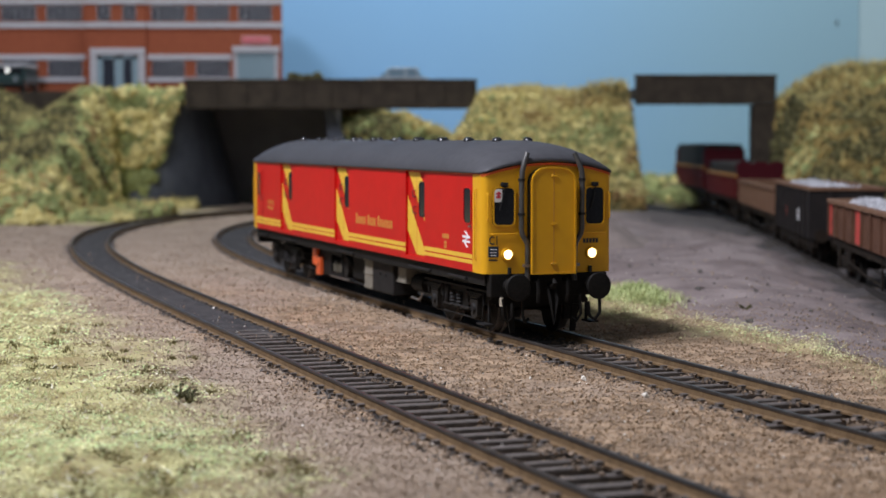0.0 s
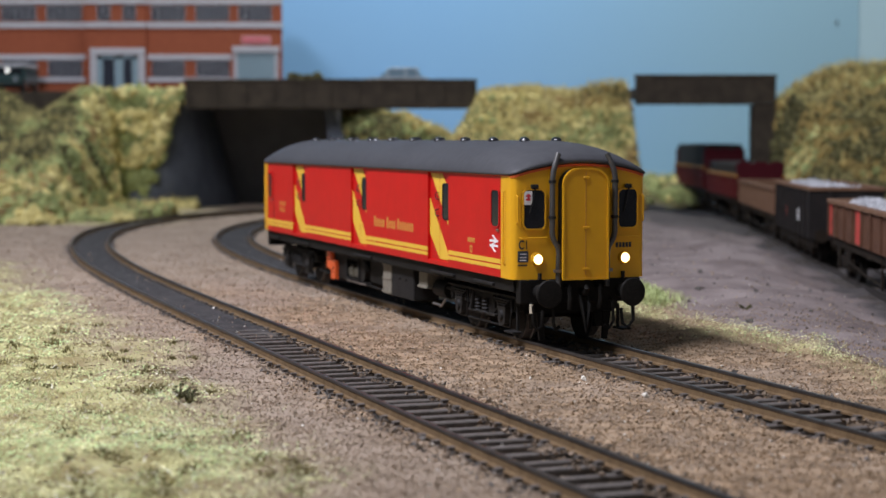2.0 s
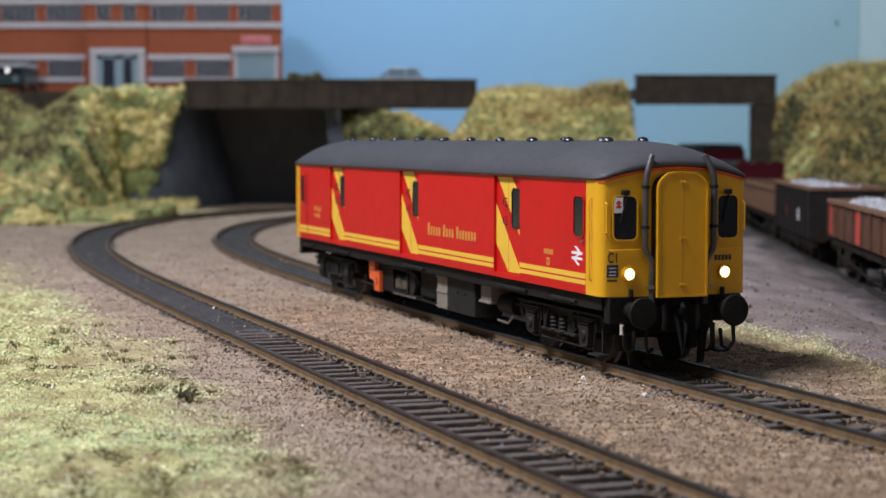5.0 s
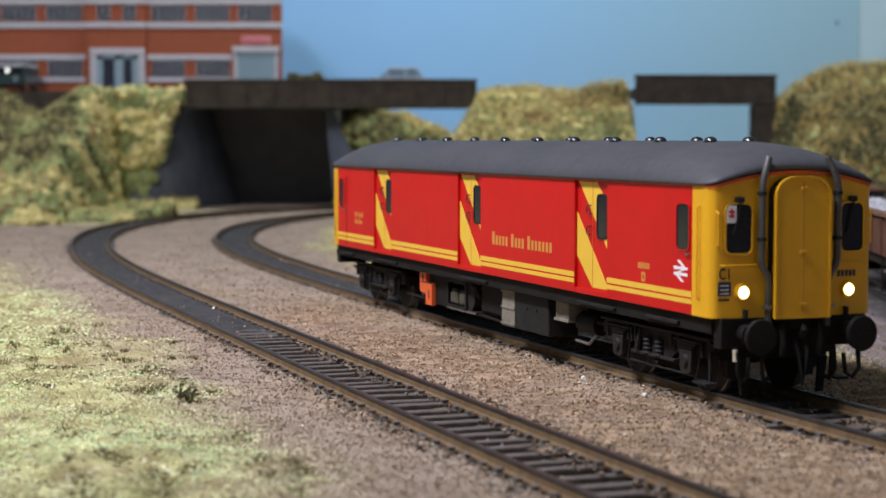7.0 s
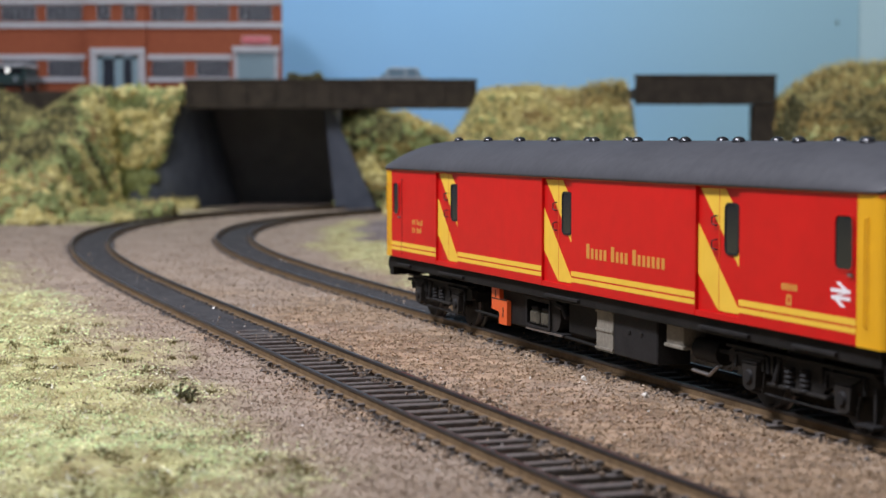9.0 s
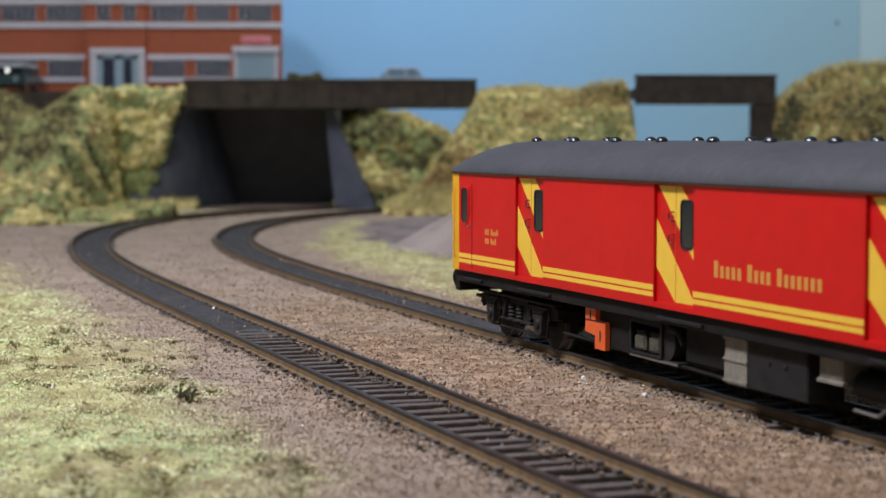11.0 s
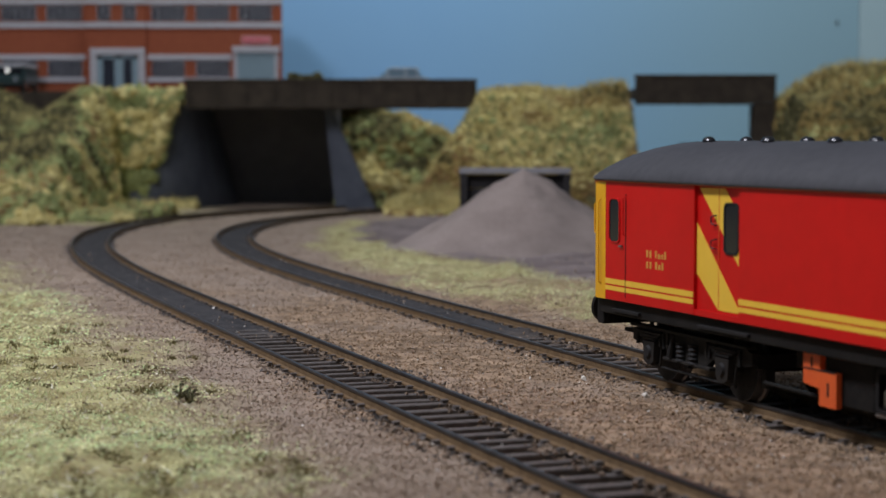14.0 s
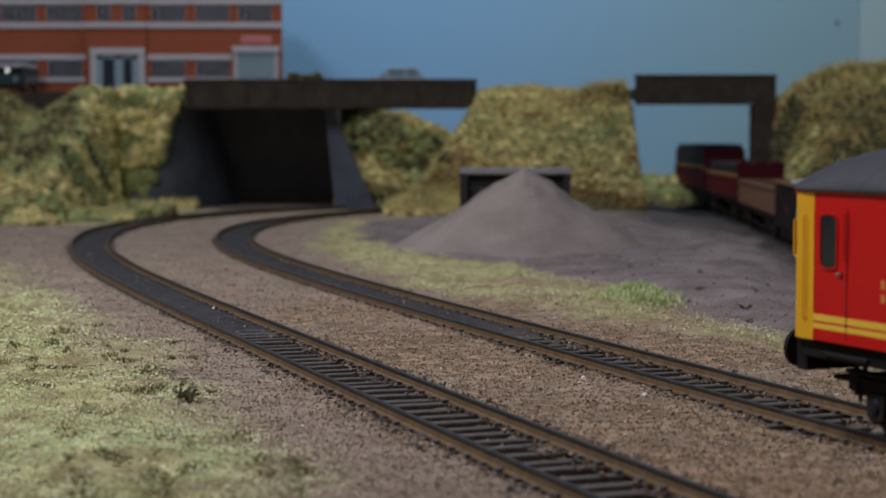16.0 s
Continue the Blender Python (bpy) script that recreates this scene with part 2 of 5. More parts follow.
def ground_z(x, y):
    f, n, grass, yard, dark_ground = masks(x, y)
    near = np.minimum(np.abs(f), np.abs(n))
    z = -2.15 + 0.1 * step(16, 24, near) - (1.55 - 1.6 * step(440, 500, y + (smooth_noise(x, y, 12, 8) - 0.5) * 40) * step(8.2, 7.4, near)) * step(11.6, 9.8, near)
    # ballast heaped over the sleepers on one side, and scraped away from some sleeper ends
    east = np.where(np.abs(f) < np.abs(n), f, n)
    heap = step(0.50, 0.72, smooth_noise(x, y, 5, 31) * 0.55 + smooth_noise(x, y, 2, 32) * 0.45) * step(3.0, 6.5, east) * step(8.0, 7.4, east)
    z = z + 1.2 * heap * step(520, 470, y)
    bare = step(0.45, 0.7, smooth_noise(x, y, 26, 33)) * step(8.5, 10, near) * step(15.5, 13, near) * (east < 0) * (np.abs(f) < np.abs(n)) * step(440, 410, y) * step(300, 330, y)
    z = z - 1.3 * bare * step(560, 500, y)
    z = z + (smooth_noise(x, y, 40, 3) - 0.5) * 2.2 * step(18, 40, near) + (smooth_noise(x, y, 6, 4) - 0.5) * 0.7 * step(9, 15, near)
    z = z + (smooth_noise(x, y, 2.2, 5) - 0.5) * 0.5
    z = z + grass * ((smooth_noise(x, y, 7, 9) - 0.4) * 2.2 + (smooth_noise(x, y, 18, 10) - 0.4) * 2.0)
    z = z + yard * ((smooth_noise(x, y, 90, 6) - 0.45) * 3 + 0.5) * step(70, 110, f) * step(8, 30, np.abs(x - siding_x(y)) - 12)
    z = z - 5.0 * yard * step(62, 22, siding_x(y) - x)
    z = z + yard * (smooth_noise(x, y, 14, 35) - 0.5) * 1.8 + yard * (smooth_noise(x, y, 4, 36) - 0.5) * 0.9
    hump = np.exp(-((x - 112 - 0.04 * y) / 38) ** 2 - ((y - 790) / 120) ** 2) + 0.5 * np.exp(-((x - 86) / 26) ** 2 - ((y - 640) / 60) ** 2)
    z = z + yard * 5.5 * hump * step(2, 26, np.abs(x - siding_x(y)) - 14)
    return z


def build_ground():
    ys = np.concatenate([np.arange(-400, 40, 22), np.arange(40, 180, 8), np.arange(180, 520, 1.6), np.arange(520, 900, 3.0), np.arange(900, 1640, 9.0)])
    xs = np.concatenate([np.arange(-760, -300, 12), np.arange(-300, -160, 4), np.arange(-160, 150, 1.8), np.arange(150, 260, 4), np.arange(260, 780, 12)])
    X, Y = np.meshgrid(xs, ys)
    Z = ground_z(X, Y)
    nx = len(xs)
    verts = np.stack([X, Y, Z], -1).reshape(-1, 3)
    i = np.arange((len(ys) - 1) * (nx - 1))
    a = (i // (nx - 1)) * nx + i % (nx - 1)
    faces = np.stack([a, a + 1, a + nx + 1, a + nx], 1)
    ob = raw("ground", verts.tolist(), faces.tolist(), M_GROUND, smooth=True)
    off_far, off_near, grass, yard, dark_ground = masks(X.ravel(), Y.ravel())
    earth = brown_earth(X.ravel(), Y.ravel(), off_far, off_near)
    for key, val in (("grass", grass), ("earth", earth), ("yard", yard), ("dark_ground", dark_ground)):
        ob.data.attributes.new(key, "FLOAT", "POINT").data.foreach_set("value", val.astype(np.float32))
    tagged(ob, "brown ballast and earth scenic ground with grassy verges", "ground", kind="structure")


build_ground()

# ---- backdrop boards ----
bd = part("backdrop", B(-800, 377, 1640, 1650, -20, 330), M_SKY)
tagged(bd, "plain pale blue painted sky board", "backdrop", kind="structure")
bd = part("backdrop_side", P([(377.5, 1640), (760, 1480), (766, 1488), (377.5, 1652)], "z", -20, 330), M_SIDESKY)
tagged(bd, "very pale blue side board meeting the sky board", "backdrop", kind="structure")

# ---- track ----
def rail_mesh(c, off, y0, y1):
    """Flat-bottomed rail: foot, web and head, swept along a line."""
    prof = [(-1.0, -2.4), (1.0, -2.4), (1.0, -2.0), (0.35, -1.8), (0.35, -0.7), (0.5, -0.55), (0.5, -0.05), (0.42, 0.0),
            (-0.42, 0.0), (-0.5, -0.05), (-0.5, -0.55), (-0.35, -0.7), (-0.35, -1.8), (-1.0, -2.0)]
    px, py, h = line_points(c, y0, y1, 4.0)
    verts, faces, head = [], [], []
    k = len(prof)
    for x, y, a in zip(px, py, h):
        nx, ny = math.sin(a), -math.cos(a)
        verts += [(x + (off + o) * nx, y + (off + o) * ny, z) for o, z in prof]
    for i in range(len(px) - 1):
        for j in range(k):
            faces.append((i * k + j, i * k + (j + 1) % k, (i + 1) * k + (j + 1) % k, (i + 1) * k + j))
            head.append(1 if j in (5, 6, 7, 8, 9) else 0)
    return verts, faces, head


def build_track(name, c, label, y0, y1):
    t = thing(name, label, "railway track", "running lines")
    for off in (-8.7, 8.7):
        v, f, head = rail_mesh(c, off, y0, y1)
        r = raw("rail", v, f, M_RAIL, t)
        r.data.materials.append(M_RAILTOP)
        r.data.polygons.foreach_set("material_index", head)
    bm = bmesh.new()
    box(bm, -14.2, 14.2, -1.25, 1.25, -4.2, -2.35, 0.15)
    for o in (-8.7, 8.7):
        for s in (-1, 1):
            box(bm, o + s * 1.4 - 0.7, o + s * 1.4 + 0.7, -0.8, 0.8, -2.4, -1.7)
    first = part("sleeper", bm, M_SLEEPER, t)
    px, py, h = line_points(c, y0, y1, 7.3)
    rnd = random.Random(5)
    rest_v, rest_f = [], []
    base_v = [tuple(w / S for w in v.co) for v in first.data.vertices]
    base_f = [tuple(p.vertices) for p in first.data.polygons]
    count = 0
    for x, y, a in zip(px, py, h):
        m = mm(x, y, rnd.uniform(-0.3, 0.05), rnd.uniform(-2, 2), rnd.uniform(-0.5, 0.5), math.degrees(a) - 90 + rnd.uniform(-2.0, 2.0))
        if y < 620:
            ob = first if count == 0 else new("sleeper", first.data)
            ob.parent = t
            ob.matrix_basis = m
            count += 1
        else:
            n0 = len(rest_v)
            rest_v += [tuple(w / S for w in (m @ Vector([q * S for q in v]))) for v in base_v]
            rest_f += [tuple(i + n0 for i in f) for f in base_f]
    if rest_v:
        ob = raw("sleepers_beyond", rest_v, rest_f, M_SLEEPER, t)
        tagged(ob, kind="stuff")
    return t


build_track("track", C_FAR, "weathered model railway track with dark sleepers on ballast", 60, 1500)
build_track("track", C_NEAR, "weathered model railway track with rusty rails and sleepers", 60, 1500)


def build_siding():
    t = thing("siding_track", "dark siding track under a row of wagons", "railway track")
    for o in (-8.7, 8.7):
        ry = [440, 1000, 1100, 1200, 1300, 1400, 1500, 1600]
        west = [(float(siding_x(q)) + o - 0.5, q) for q in ry]
        part("rail", P(west + [(x + 1.0, q) for x, q in west[::-1]], "z", SIDING_Z - 2.4, SIDING_Z), M_RAILTOP, t)
    me = part("sleeper", B(-15, 15, -1.55, 1.55, -4.2, -2.3), M_SLEEPER, t)
    for i, y in enumerate(np.arange(440, 1560, 7.3)):
        ob = me if i == 0 else new("sleeper", me.data)
        ob.parent = t
        ob.matrix_basis = mm(float(siding_x(y)), y, SIDING_Z, 0, 0, -4.4)


build_siding()

# ---- bridges, abutments, plateau ----


def build_bridges():
    b = thing("road_bridge", "dark brown concrete girder road bridge over two tracks", "bridge", "bridges")
    part("girder", B(-188, 24.5, 1316, 1326, 72, 93, 0.5), M_CONCRETE, b)
    part("coping", B(-189, 25, 1315, 1328, 91.5, 93.6, 0.3), M_CONCRETE, b)
    for i in range(11):
        x = -186 + i * 20.6
        part("girder_stiffener", B(x, x + 1.6, 1314.8, 1316.2, 73, 91.4), M_CONCRETE, b)
    part("deck", B(-188, 24, 1326.2, 1348, 78.2, 85), M_CONCRETE, b)
    part("deck", B(-204.8, -78, 1348, 1400.5, 78.2, 85), M_CONCRETE, b)
    # battered wing wall, curving in under the girder
    k = 14
    front, back = [], []
    for i in range(k + 1):
        q = math.pi / 2 * i / k
        foot = (-236 + 76 * math.sin(q), 1318 + 110 * (1 - math.cos(q)))
        head = (-198 + 14 * math.sin(q), 1328 + 100 * (1 - math.cos(q)))
        front += [(*foot, -6), (*head, 78)]
        back += [(foot[0] - 3, foot[1] + 4, -6), (head[0] - 3, head[1] + 4, 78)]
    m2 = len(front)
    faces = [(2 * i, 2 * i + 2, 2 * i + 3, 2 * i + 1) for i in range(k)] + [(m2 + 2 * i, m2 + 2 * i + 1, m2 + 2 * i + 3, m2 + 2 * i + 2) for i in range(k)]
    faces += [(2 * i + 1, 2 * i + 3, m2 + 2 * i + 3, m2 + 2 * i + 1) for i in range(k)] + [(0, 1, m2 + 1, m2), (m2 - 2, 2 * m2 - 2, 2 * m2 - 1, m2 - 1)]
    ww = raw("wing_wall", front + back, faces, M_WALLSTONE, b, smooth=True)
    ww.data.set_sharp_from_angle(angle=radians(40))
    ww["label"] = "blue-grey battered wing wall"
    part("wing_wall", P([(-92, 78), (-88, 72), (-80, -6), (-48, -6), (-85, 78)], "y", 1340, 1345), M_WALLSTONE, b, "blue-grey battered wing wall")
    part("tunnel_wall", P([(-190, 1432), (-186, 1432), (-199, 1464), (-203, 1464)], "z", -6, 78), M_SOOT, b)
    part("tunnel_wall", B(-84, -80, 1400.5, 1464, -6, 78), M_SOOT, b)
    part("tunnel_end", B(-204, -52, 1464.5, 1468, -6, 78), M_SOOT, b)
    c = thing("rail_bridge", "dark brown girder bridge on a square post over a siding", "bridge", "bridges")
    part("girder", B(141, 243, 1316, 1326, 75, 96, 0.5), M_CONCRETE, c)
    part("coping", B(140.4, 243.6, 1315, 1328, 94.6, 96.8, 0.3), M_CONCRETE, c)
    part("post", B(227, 243, 1317, 1336, -6, 74.8, 0.4), M_CONCRETE, c)
    part("deck", B(141, 243, 1326.2, 1400, 80, 87), M_CONCRETE, c)


build_bridges()

# ---- the railcar ----
M_RED = mat("postal_red_paint", (0.57, 0.0075, 0.007), (0.50, 0.0065, 0.006), 25, 0.4, grain=4, spec=0.22)
M_YEL = mat("warning_yellow_paint", (0.76, 0.385, 0.010), (0.69, 0.345, 0.010), 25, 0.42, grain=4, coat=0.1, spec=0.35)
M_STRIPE = mat("stripe_yellow", (0.80, 0.50, 0.05), (0.74, 0.45, 0.04), 20, 0.45, grain=3)
M_ROOF = mat("dark_grey_roof", (0.045, 0.045, 0.05), (0.066, 0.066, 0.072), 30, 0.55, grain=2, bump=0.02, spec=0.35)
M_VENT = mat("black_vent", (0.012, 0.012, 0.014), (0.02, 0.02, 0.022), 4, 0.25)
M_GLASS = mat("dark_cab_glass", (0.010, 0.011, 0.014), (0.018, 0.019, 0.022), 15, 0.12, spec=0.25)
M_RUB = mat("black_rubber", (0.012, 0.012, 0.012), (0.02, 0.02, 0.02), 3, 0.6, spec=0.2)
M_FRAME = mat("weathered_black_frame", (0.008, 0.0075, 0.007), (0.018, 0.016, 0.014), 5, 0.65, bump=0.05, spec=0.12)
M_BOGIE = mat("grimy_bogie", (0.012, 0.011, 0.010), (0.029, 0.025, 0.021), 3, 0.7, bump=0.08, spec=0.15)
M_BOX = mat("grimy_grey_box", (0.012, 0.0115, 0.011), (0.024, 0.022, 0.021), 5, 0.65, spec=0.15)
M_GRUBBY = mat("grubby_tan_casting", (0.045, 0.039, 0.028), (0.10, 0.088, 0.062), 2, 0.7, bump=0.08, spec=0.2)
M_CREAM = mat("grubby_cream_panel", (0.15, 0.135, 0.105), (0.25, 0.225, 0.18), 3, 0.6, spec=0.2)
M_ORANGE = mat("orange_panel", (0.72, 0.115, 0.02), (0.62, 0.09, 0.02), 3, 0.45)
M_STEEL = mat("wheel_steel", (0.22, 0.19, 0.17), (0.33, 0.30, 0.28), 2, 0.4, metal=0.8)
M_PIPE = mat("grey_exhaust_pipe", (0.06, 0.058, 0.058), (0.10, 0.095, 0.09), 4, 0.45, metal=0.3)
M_TEXTGOLD = mat("gold_lettering", (0.60, 0.27, 0.045), (0.54, 0.24, 0.04), 5, 0.5)
M_TEXTWHITE = mat("white_lettering", (0.80, 0.78, 0.78), (0.72, 0.70, 0.70), 5, 0.5)
M_BLACKINK = mat("black_lettering", (0.02, 0.02, 0.02), (0.03, 0.03, 0.03), 5, 0.5)
M_PANELBLUE = mat("dark_data_panel", (0.014, 0.024, 0.042), (0.03, 0.045, 0.065), 1, 0.5)
M_PALEHOSE = mat("pale_hose_end", (0.42, 0.36, 0.26), (0.5, 0.44, 0.33), 2, 0.6)
M_LAMP = glow("lit_headlight", (1.0, 0.80, 0.38), 3.6)
M_CANT = mat("orange_cantrail_line", (0.62, 0.09, 0.012), (0.55, 0.08, 0.012), 9, 0.5)

LEN, HW, ZB, ZC = 254.2, 18.4, 16.4, 41.3
SLIM, LEAN = 0.952, 0.85


def rounded(x0, x1, z0, z1, r, n=4):
    pts = []
    for cx, cz, a0 in ((x1 - r, z1 - r, 0), (x0 + r, z1 - r, 90), (x0 + r, z0 + r, 180), (x1 - r, z0 + r, 270)):
        for i in range(n + 1):
            a = radians(a0 + 90 * i / n)
            pts.append((cx + r * math.cos(a), cz + r * math.sin(a)))
    return pts


def ring(outer, inner, axis, a0, a1):
    """A flat frame between two outlines of equal count, with a thickness."""
    bm = bmesh.new()
    def v3(p, a):
        return {"x": (a, p[0], p[1]), "y": (p[0], a, p[1])}[axis]
    k = len(outer)
    rows = [[bm.verts.new(v3(p, a)) for p in o] for o, a in ((outer, a0), (outer, a1), (inner, a1), (inner, a0))]
    for A, C in zip(rows, rows[1:] + rows[:1]):
        for i in range(k):
            bm.faces.new((A[i], A[(i + 1) % k], C[(i + 1) % k], C[i]))
    bmesh.ops.recalc_face_normals(bm, faces=bm.faces)
    return bm


def nose_x(y):
    """Plan of the bowed cab front."""
    u = min(abs(y) / HW, 1.0)
    return 256.0 - 1.3 * u * u - 1.8 * max(0.0, (u - 0.93) / 0.07) ** 2.2


def nose_top(y):
    return ZC + 2.9 * (1 - min(abs(y) / HW, 1) ** 2)


def roof_z(y):
    u = min(abs(y) / 18.6, 1.0)
    return ZC + 0.1 + 7.9 * (1 - u ** 2.3) ** 0.62


def on_nose(bm, d):
    """Bends a flat mesh, built round x = 0, on to the cab front, d proud of it."""
    for v in bm.verts:
        v.co.x += nose_x(v.co.y) + d
    return bm


def nose_patch(y0, y1, z0, z1, thick, d):
    """A thin panel that follows the curve of the cab front."""
    k = max(2, int((y1 - y0) / 0.35))
    top = [(y0 + (y1 - y0) * i / k, z1) for i in range(k + 1)]
    bm = bmesh.new()
    for a, b in zip(top, top[1:]):
        box(bm, -0.2, thick, a[0], b[0], z0, z1)
    bmesh.ops.remove_doubles(bm, verts=bm.verts, dist=0.001)
    return on_nose(bm, d)


def build_railcar():
    car = thing("railcar", "red and yellow parcels railcar with grey roof and lit headlights", "railcar")
    doors = [(43.6, 60.2), (116.2, 132.9), (191.3, 208.2)]
    for s in (-1, 1):
        # side skin between the sliding doors; the doors stand back from it
        spans = [(5.8, doors[0][0]), (doors[0][1], doors[1][0]), (doors[1][1], doors[2][0]), (doors[2][1], 247.0)]
        for a, b in spans:
            bm = B(a, b, s * HW, s * (HW - 1.2), ZB, ZC, 0.12)
            bmesh.ops.recalc_face_normals(bm, faces=bm.faces)
            side = part("side_panel", bm, M_RED, car, "gloss red side panel")
            if a > 130 and a < 140:
                middle = side
        for a, b in doors:
            part("door_sill", B(a, b, s * (HW - 0.1), s * (HW - 1.2), ZB, 17.5), M_RED, car)
        part("cab_corner_strip", B(247.0, 248.4, s * (HW - 1.2), s * HW, ZB, ZC), M_YEL, car)
        part("cantrail_stripe", B(1.5, 252.7, s * (HW - 0.6), s * (HW + 0.12), ZC - 0.1, ZC + 0.35), M_CANT, car)
        for a, b in spans:
            for z0, z1 in ((19.75, 20.9), (18.45, 19.4)):
                part("stripe", B(a + 0.1, b - 0.1, s * (HW - 0.05), s * (HW + 0.06), z0, z1), M_STRIPE, side)
        for a, b in doors:
            yo = s * (HW - 0.75)
            door = part("sliding_door", B(a, b, yo, s * (HW - 1.6), 17.5, ZC - 0.2), M_RED, car, "red sliding door with yellow diagonal bands")
            def band(pts):
                return part("diagonal_band", P(pts, "y", yo + s * 0.02, yo + s * 0.1), M_STRIPE, door)
            band([(a + 1.0, 40.9), (a + 10.6, 40.9), (b - 0.1, 35.4), (b - 0.1, 25.8)])
            band([(a + 0.1, 34.2), (a + 0.1, 24.5), (a + 8.2, 18.0), (b - 0.1, 18.0)])
            o, i = rounded(b - 6.3, b - 0.9, 28.7, 38.4, 1.3), rounded(b - 5.9, b - 1.3, 29.1, 38.0, 1.0)
            win = part("window", P(o, "y", yo + s * 0.08, yo + s * 0.16), M_GLASS, door, "dark glass with rounded corners")
            part("window_frame", ring(o, i, "y", yo + s * 0.1, yo + s * 0.3), M_RUB, win)
            for z in (30.4, 34.9):
                part("door_handle", T([(a + 7.4, yo, z + 0.9), (a + 7.4, yo + s * 0.6, z + 0.9), (a + 6.2, yo + s * 0.6, z + 0.6),
                                       (a + 6.2, yo + s * 0.6, z - 0.6), (a + 7.4, yo + s * 0.6, z - 0.9), (a + 7.4, yo, z - 0.9)], 0.16, 6), M_BLACKINK, door)
            part("door_seam", B(a + 8.3, a + 8.5, yo, yo + s * 0.13, 17.8, 40.9), M_CANT, door)
            part("footstep", B(a + 0.5, b + 2.5, s * 15.2, s * 18.0, 13.9, 14.6, 0.1), M_BOX, car)
        for x0, x1 in ((7.6, 12.6), (240.4, 246.2)):
            o, i = rounded(x0, x1, 28.5, 37.9, 1.3), rounded(x0 + 0.28, x1 - 0.28, 28.78, 37.62, 1.1)
            win = part("cab_side_window", P(o, "y", s * (HW - 0.1), s * (HW + 0.06)), M_GLASS, car, "dark glass cab side window")
            part("window_frame", ring(o, i, "y", s * HW, s * (HW + 0.25)), M_RED, win)
        for x in (15.0,):
            part("cab_door_seam", B(x, x + 0.22, s * HW, s * (HW + 0.09), 17.3, 38.8), M_RUB, car)
            part("cab_handrail", T([(x + 0.1, s * HW, 38.2), (x + 0.1, s * (HW + 0.7), 37.9), (x + 0.1, s * (HW + 0.7), 30.5), (x + 0.1, s * HW, 30.2)], 0.17, 6), M_RED, car)
        for x in (13.4, 245.6):
            part("door_handle", T([(x - 0.8, s * (HW + 0.3), 27.9), (x + 0.6, s * (HW + 0.3), 28.0)], 0.28, 6), M_STEEL, car)
        for x in (3.6, 250.0):
            part("corner_handrail", T([(x, s * HW, 37.6), (x, s * (HW + 0.6), 37.2), (x, s * (HW + 0.6), 20.0), (x, s * HW, 19.6)], 0.16, 6), M_YEL, car)
        # lettering stays as plain bars
        words, x = (5, 4, 7), 141.2
        if s < 0:
            for w in words:
                for j in range(w):
                    wide, high = (1.6, 27.4) if j == 0 else (1.35, 26.5)
                    part("letter_bar", B(x, x + wide, -(HW - 0.02), -(HW + 0.05), 24.2, high), M_TEXTGOLD, middle)
                    x += wide + 0.8
                x += 1.5
            for q in ((24.2, 25.1, 26.3, 27.8), (25.6, 26.5, 26.3, 27.8), (24.2, 25.1, 24.1, 25.5), (25.6, 26.5, 24.1, 25.5), (28.0, 28.7, 26.3, 27.9), (29.1, 30.2, 26.3, 27.3), (30.6, 31.4, 26.3, 27.3), (31.8, 32.6, 26.3, 27.9), (28.0, 28.9, 24.1, 25.6), (29.3, 30.3, 24.1, 25.1), (30.7, 31.5, 24.1, 25.6)):
                part("letter_bar", B(q[0], q[1], -(HW - 0.02), -(HW + 0.05), q[2], q[3]), M_TEXTGOLD, side)
            for j in range(5):
                part("letter_bar", B(223.4 + j * 1.1, 224.25 + j * 1.1, -(HW - 0.02), -(HW + 0.05), 23.9, 25.1), M_TEXTGOLD, side)
            part("small_mark", ring(rounded(225.0, 226.8, 21.3, 23.2, 0.3), rounded(225.5, 226.3, 21.8, 22.7, 0.2), "y", -(HW - 0.02), -(HW + 0.05)), M_TEXTGOLD, side)
            y0, y1 = -(HW - 0.02), -(HW + 0.06)
            bm = bmesh.new()
            for z in (23.65, 24.85):
                box(bm, 239.4, 245.2, y0, y1, z, z + 0.6)
            for pts in ([(240.8, 26.6), (242.1, 26.6), (244.2, 25.45), (242.9, 25.45)], [(242.9, 24.85), (244.2, 24.85), (241.7, 24.25), (240.4, 24.25)], [(240.4, 23.65), (241.7, 23.65), (243.8, 22.5), (242.5, 22.5)]):
                plate(bm, pts, "y", y0, y1 - 0.01)
            bmesh.ops.recalc_face_normals(bm, faces=bm.faces)
            part("double_arrow_mark", bm, M_TEXTWHITE, side, "white double arrow mark")
    # roof: one shell with domed ends
    ys = [18.6 * math.sin(radians(a)) for a in range(-90, 91, 6)]
    rows = []
    ends = [0.0, 0.02, 0.07, 0.15, 0.27, 0.42, 0.6, 0.8, 1.0]
    for e in ends:
        rows.append([(nose_x(y) + 0.35 - (nose_x(y) + 0.35 - 230) * e, y, nose_top(y) + 0.15 + (roof_z(y) - nose_top(y) - 0.15) * math.sqrt(max(0, 1 - (1 - e) ** 2))) for y in ys])
    back = [[(LEN - x, y, z) for x, y, z in r] for r in rows]
    allrows = back + rows[::-1]
    k = len(ys)
    verts = [p for r in allrows for p in r]
    faces = [(i * k + j, i * k + j + 1, (i + 1) * k + j + 1, (i + 1) * k + j) for i in range(len(allrows) - 1) for j in range(k - 1)]
    roof = raw("roof", verts, faces, M_ROOF, car, smooth=True)
    so = roof.modifiers.new("thickness", "SOLIDIFY")
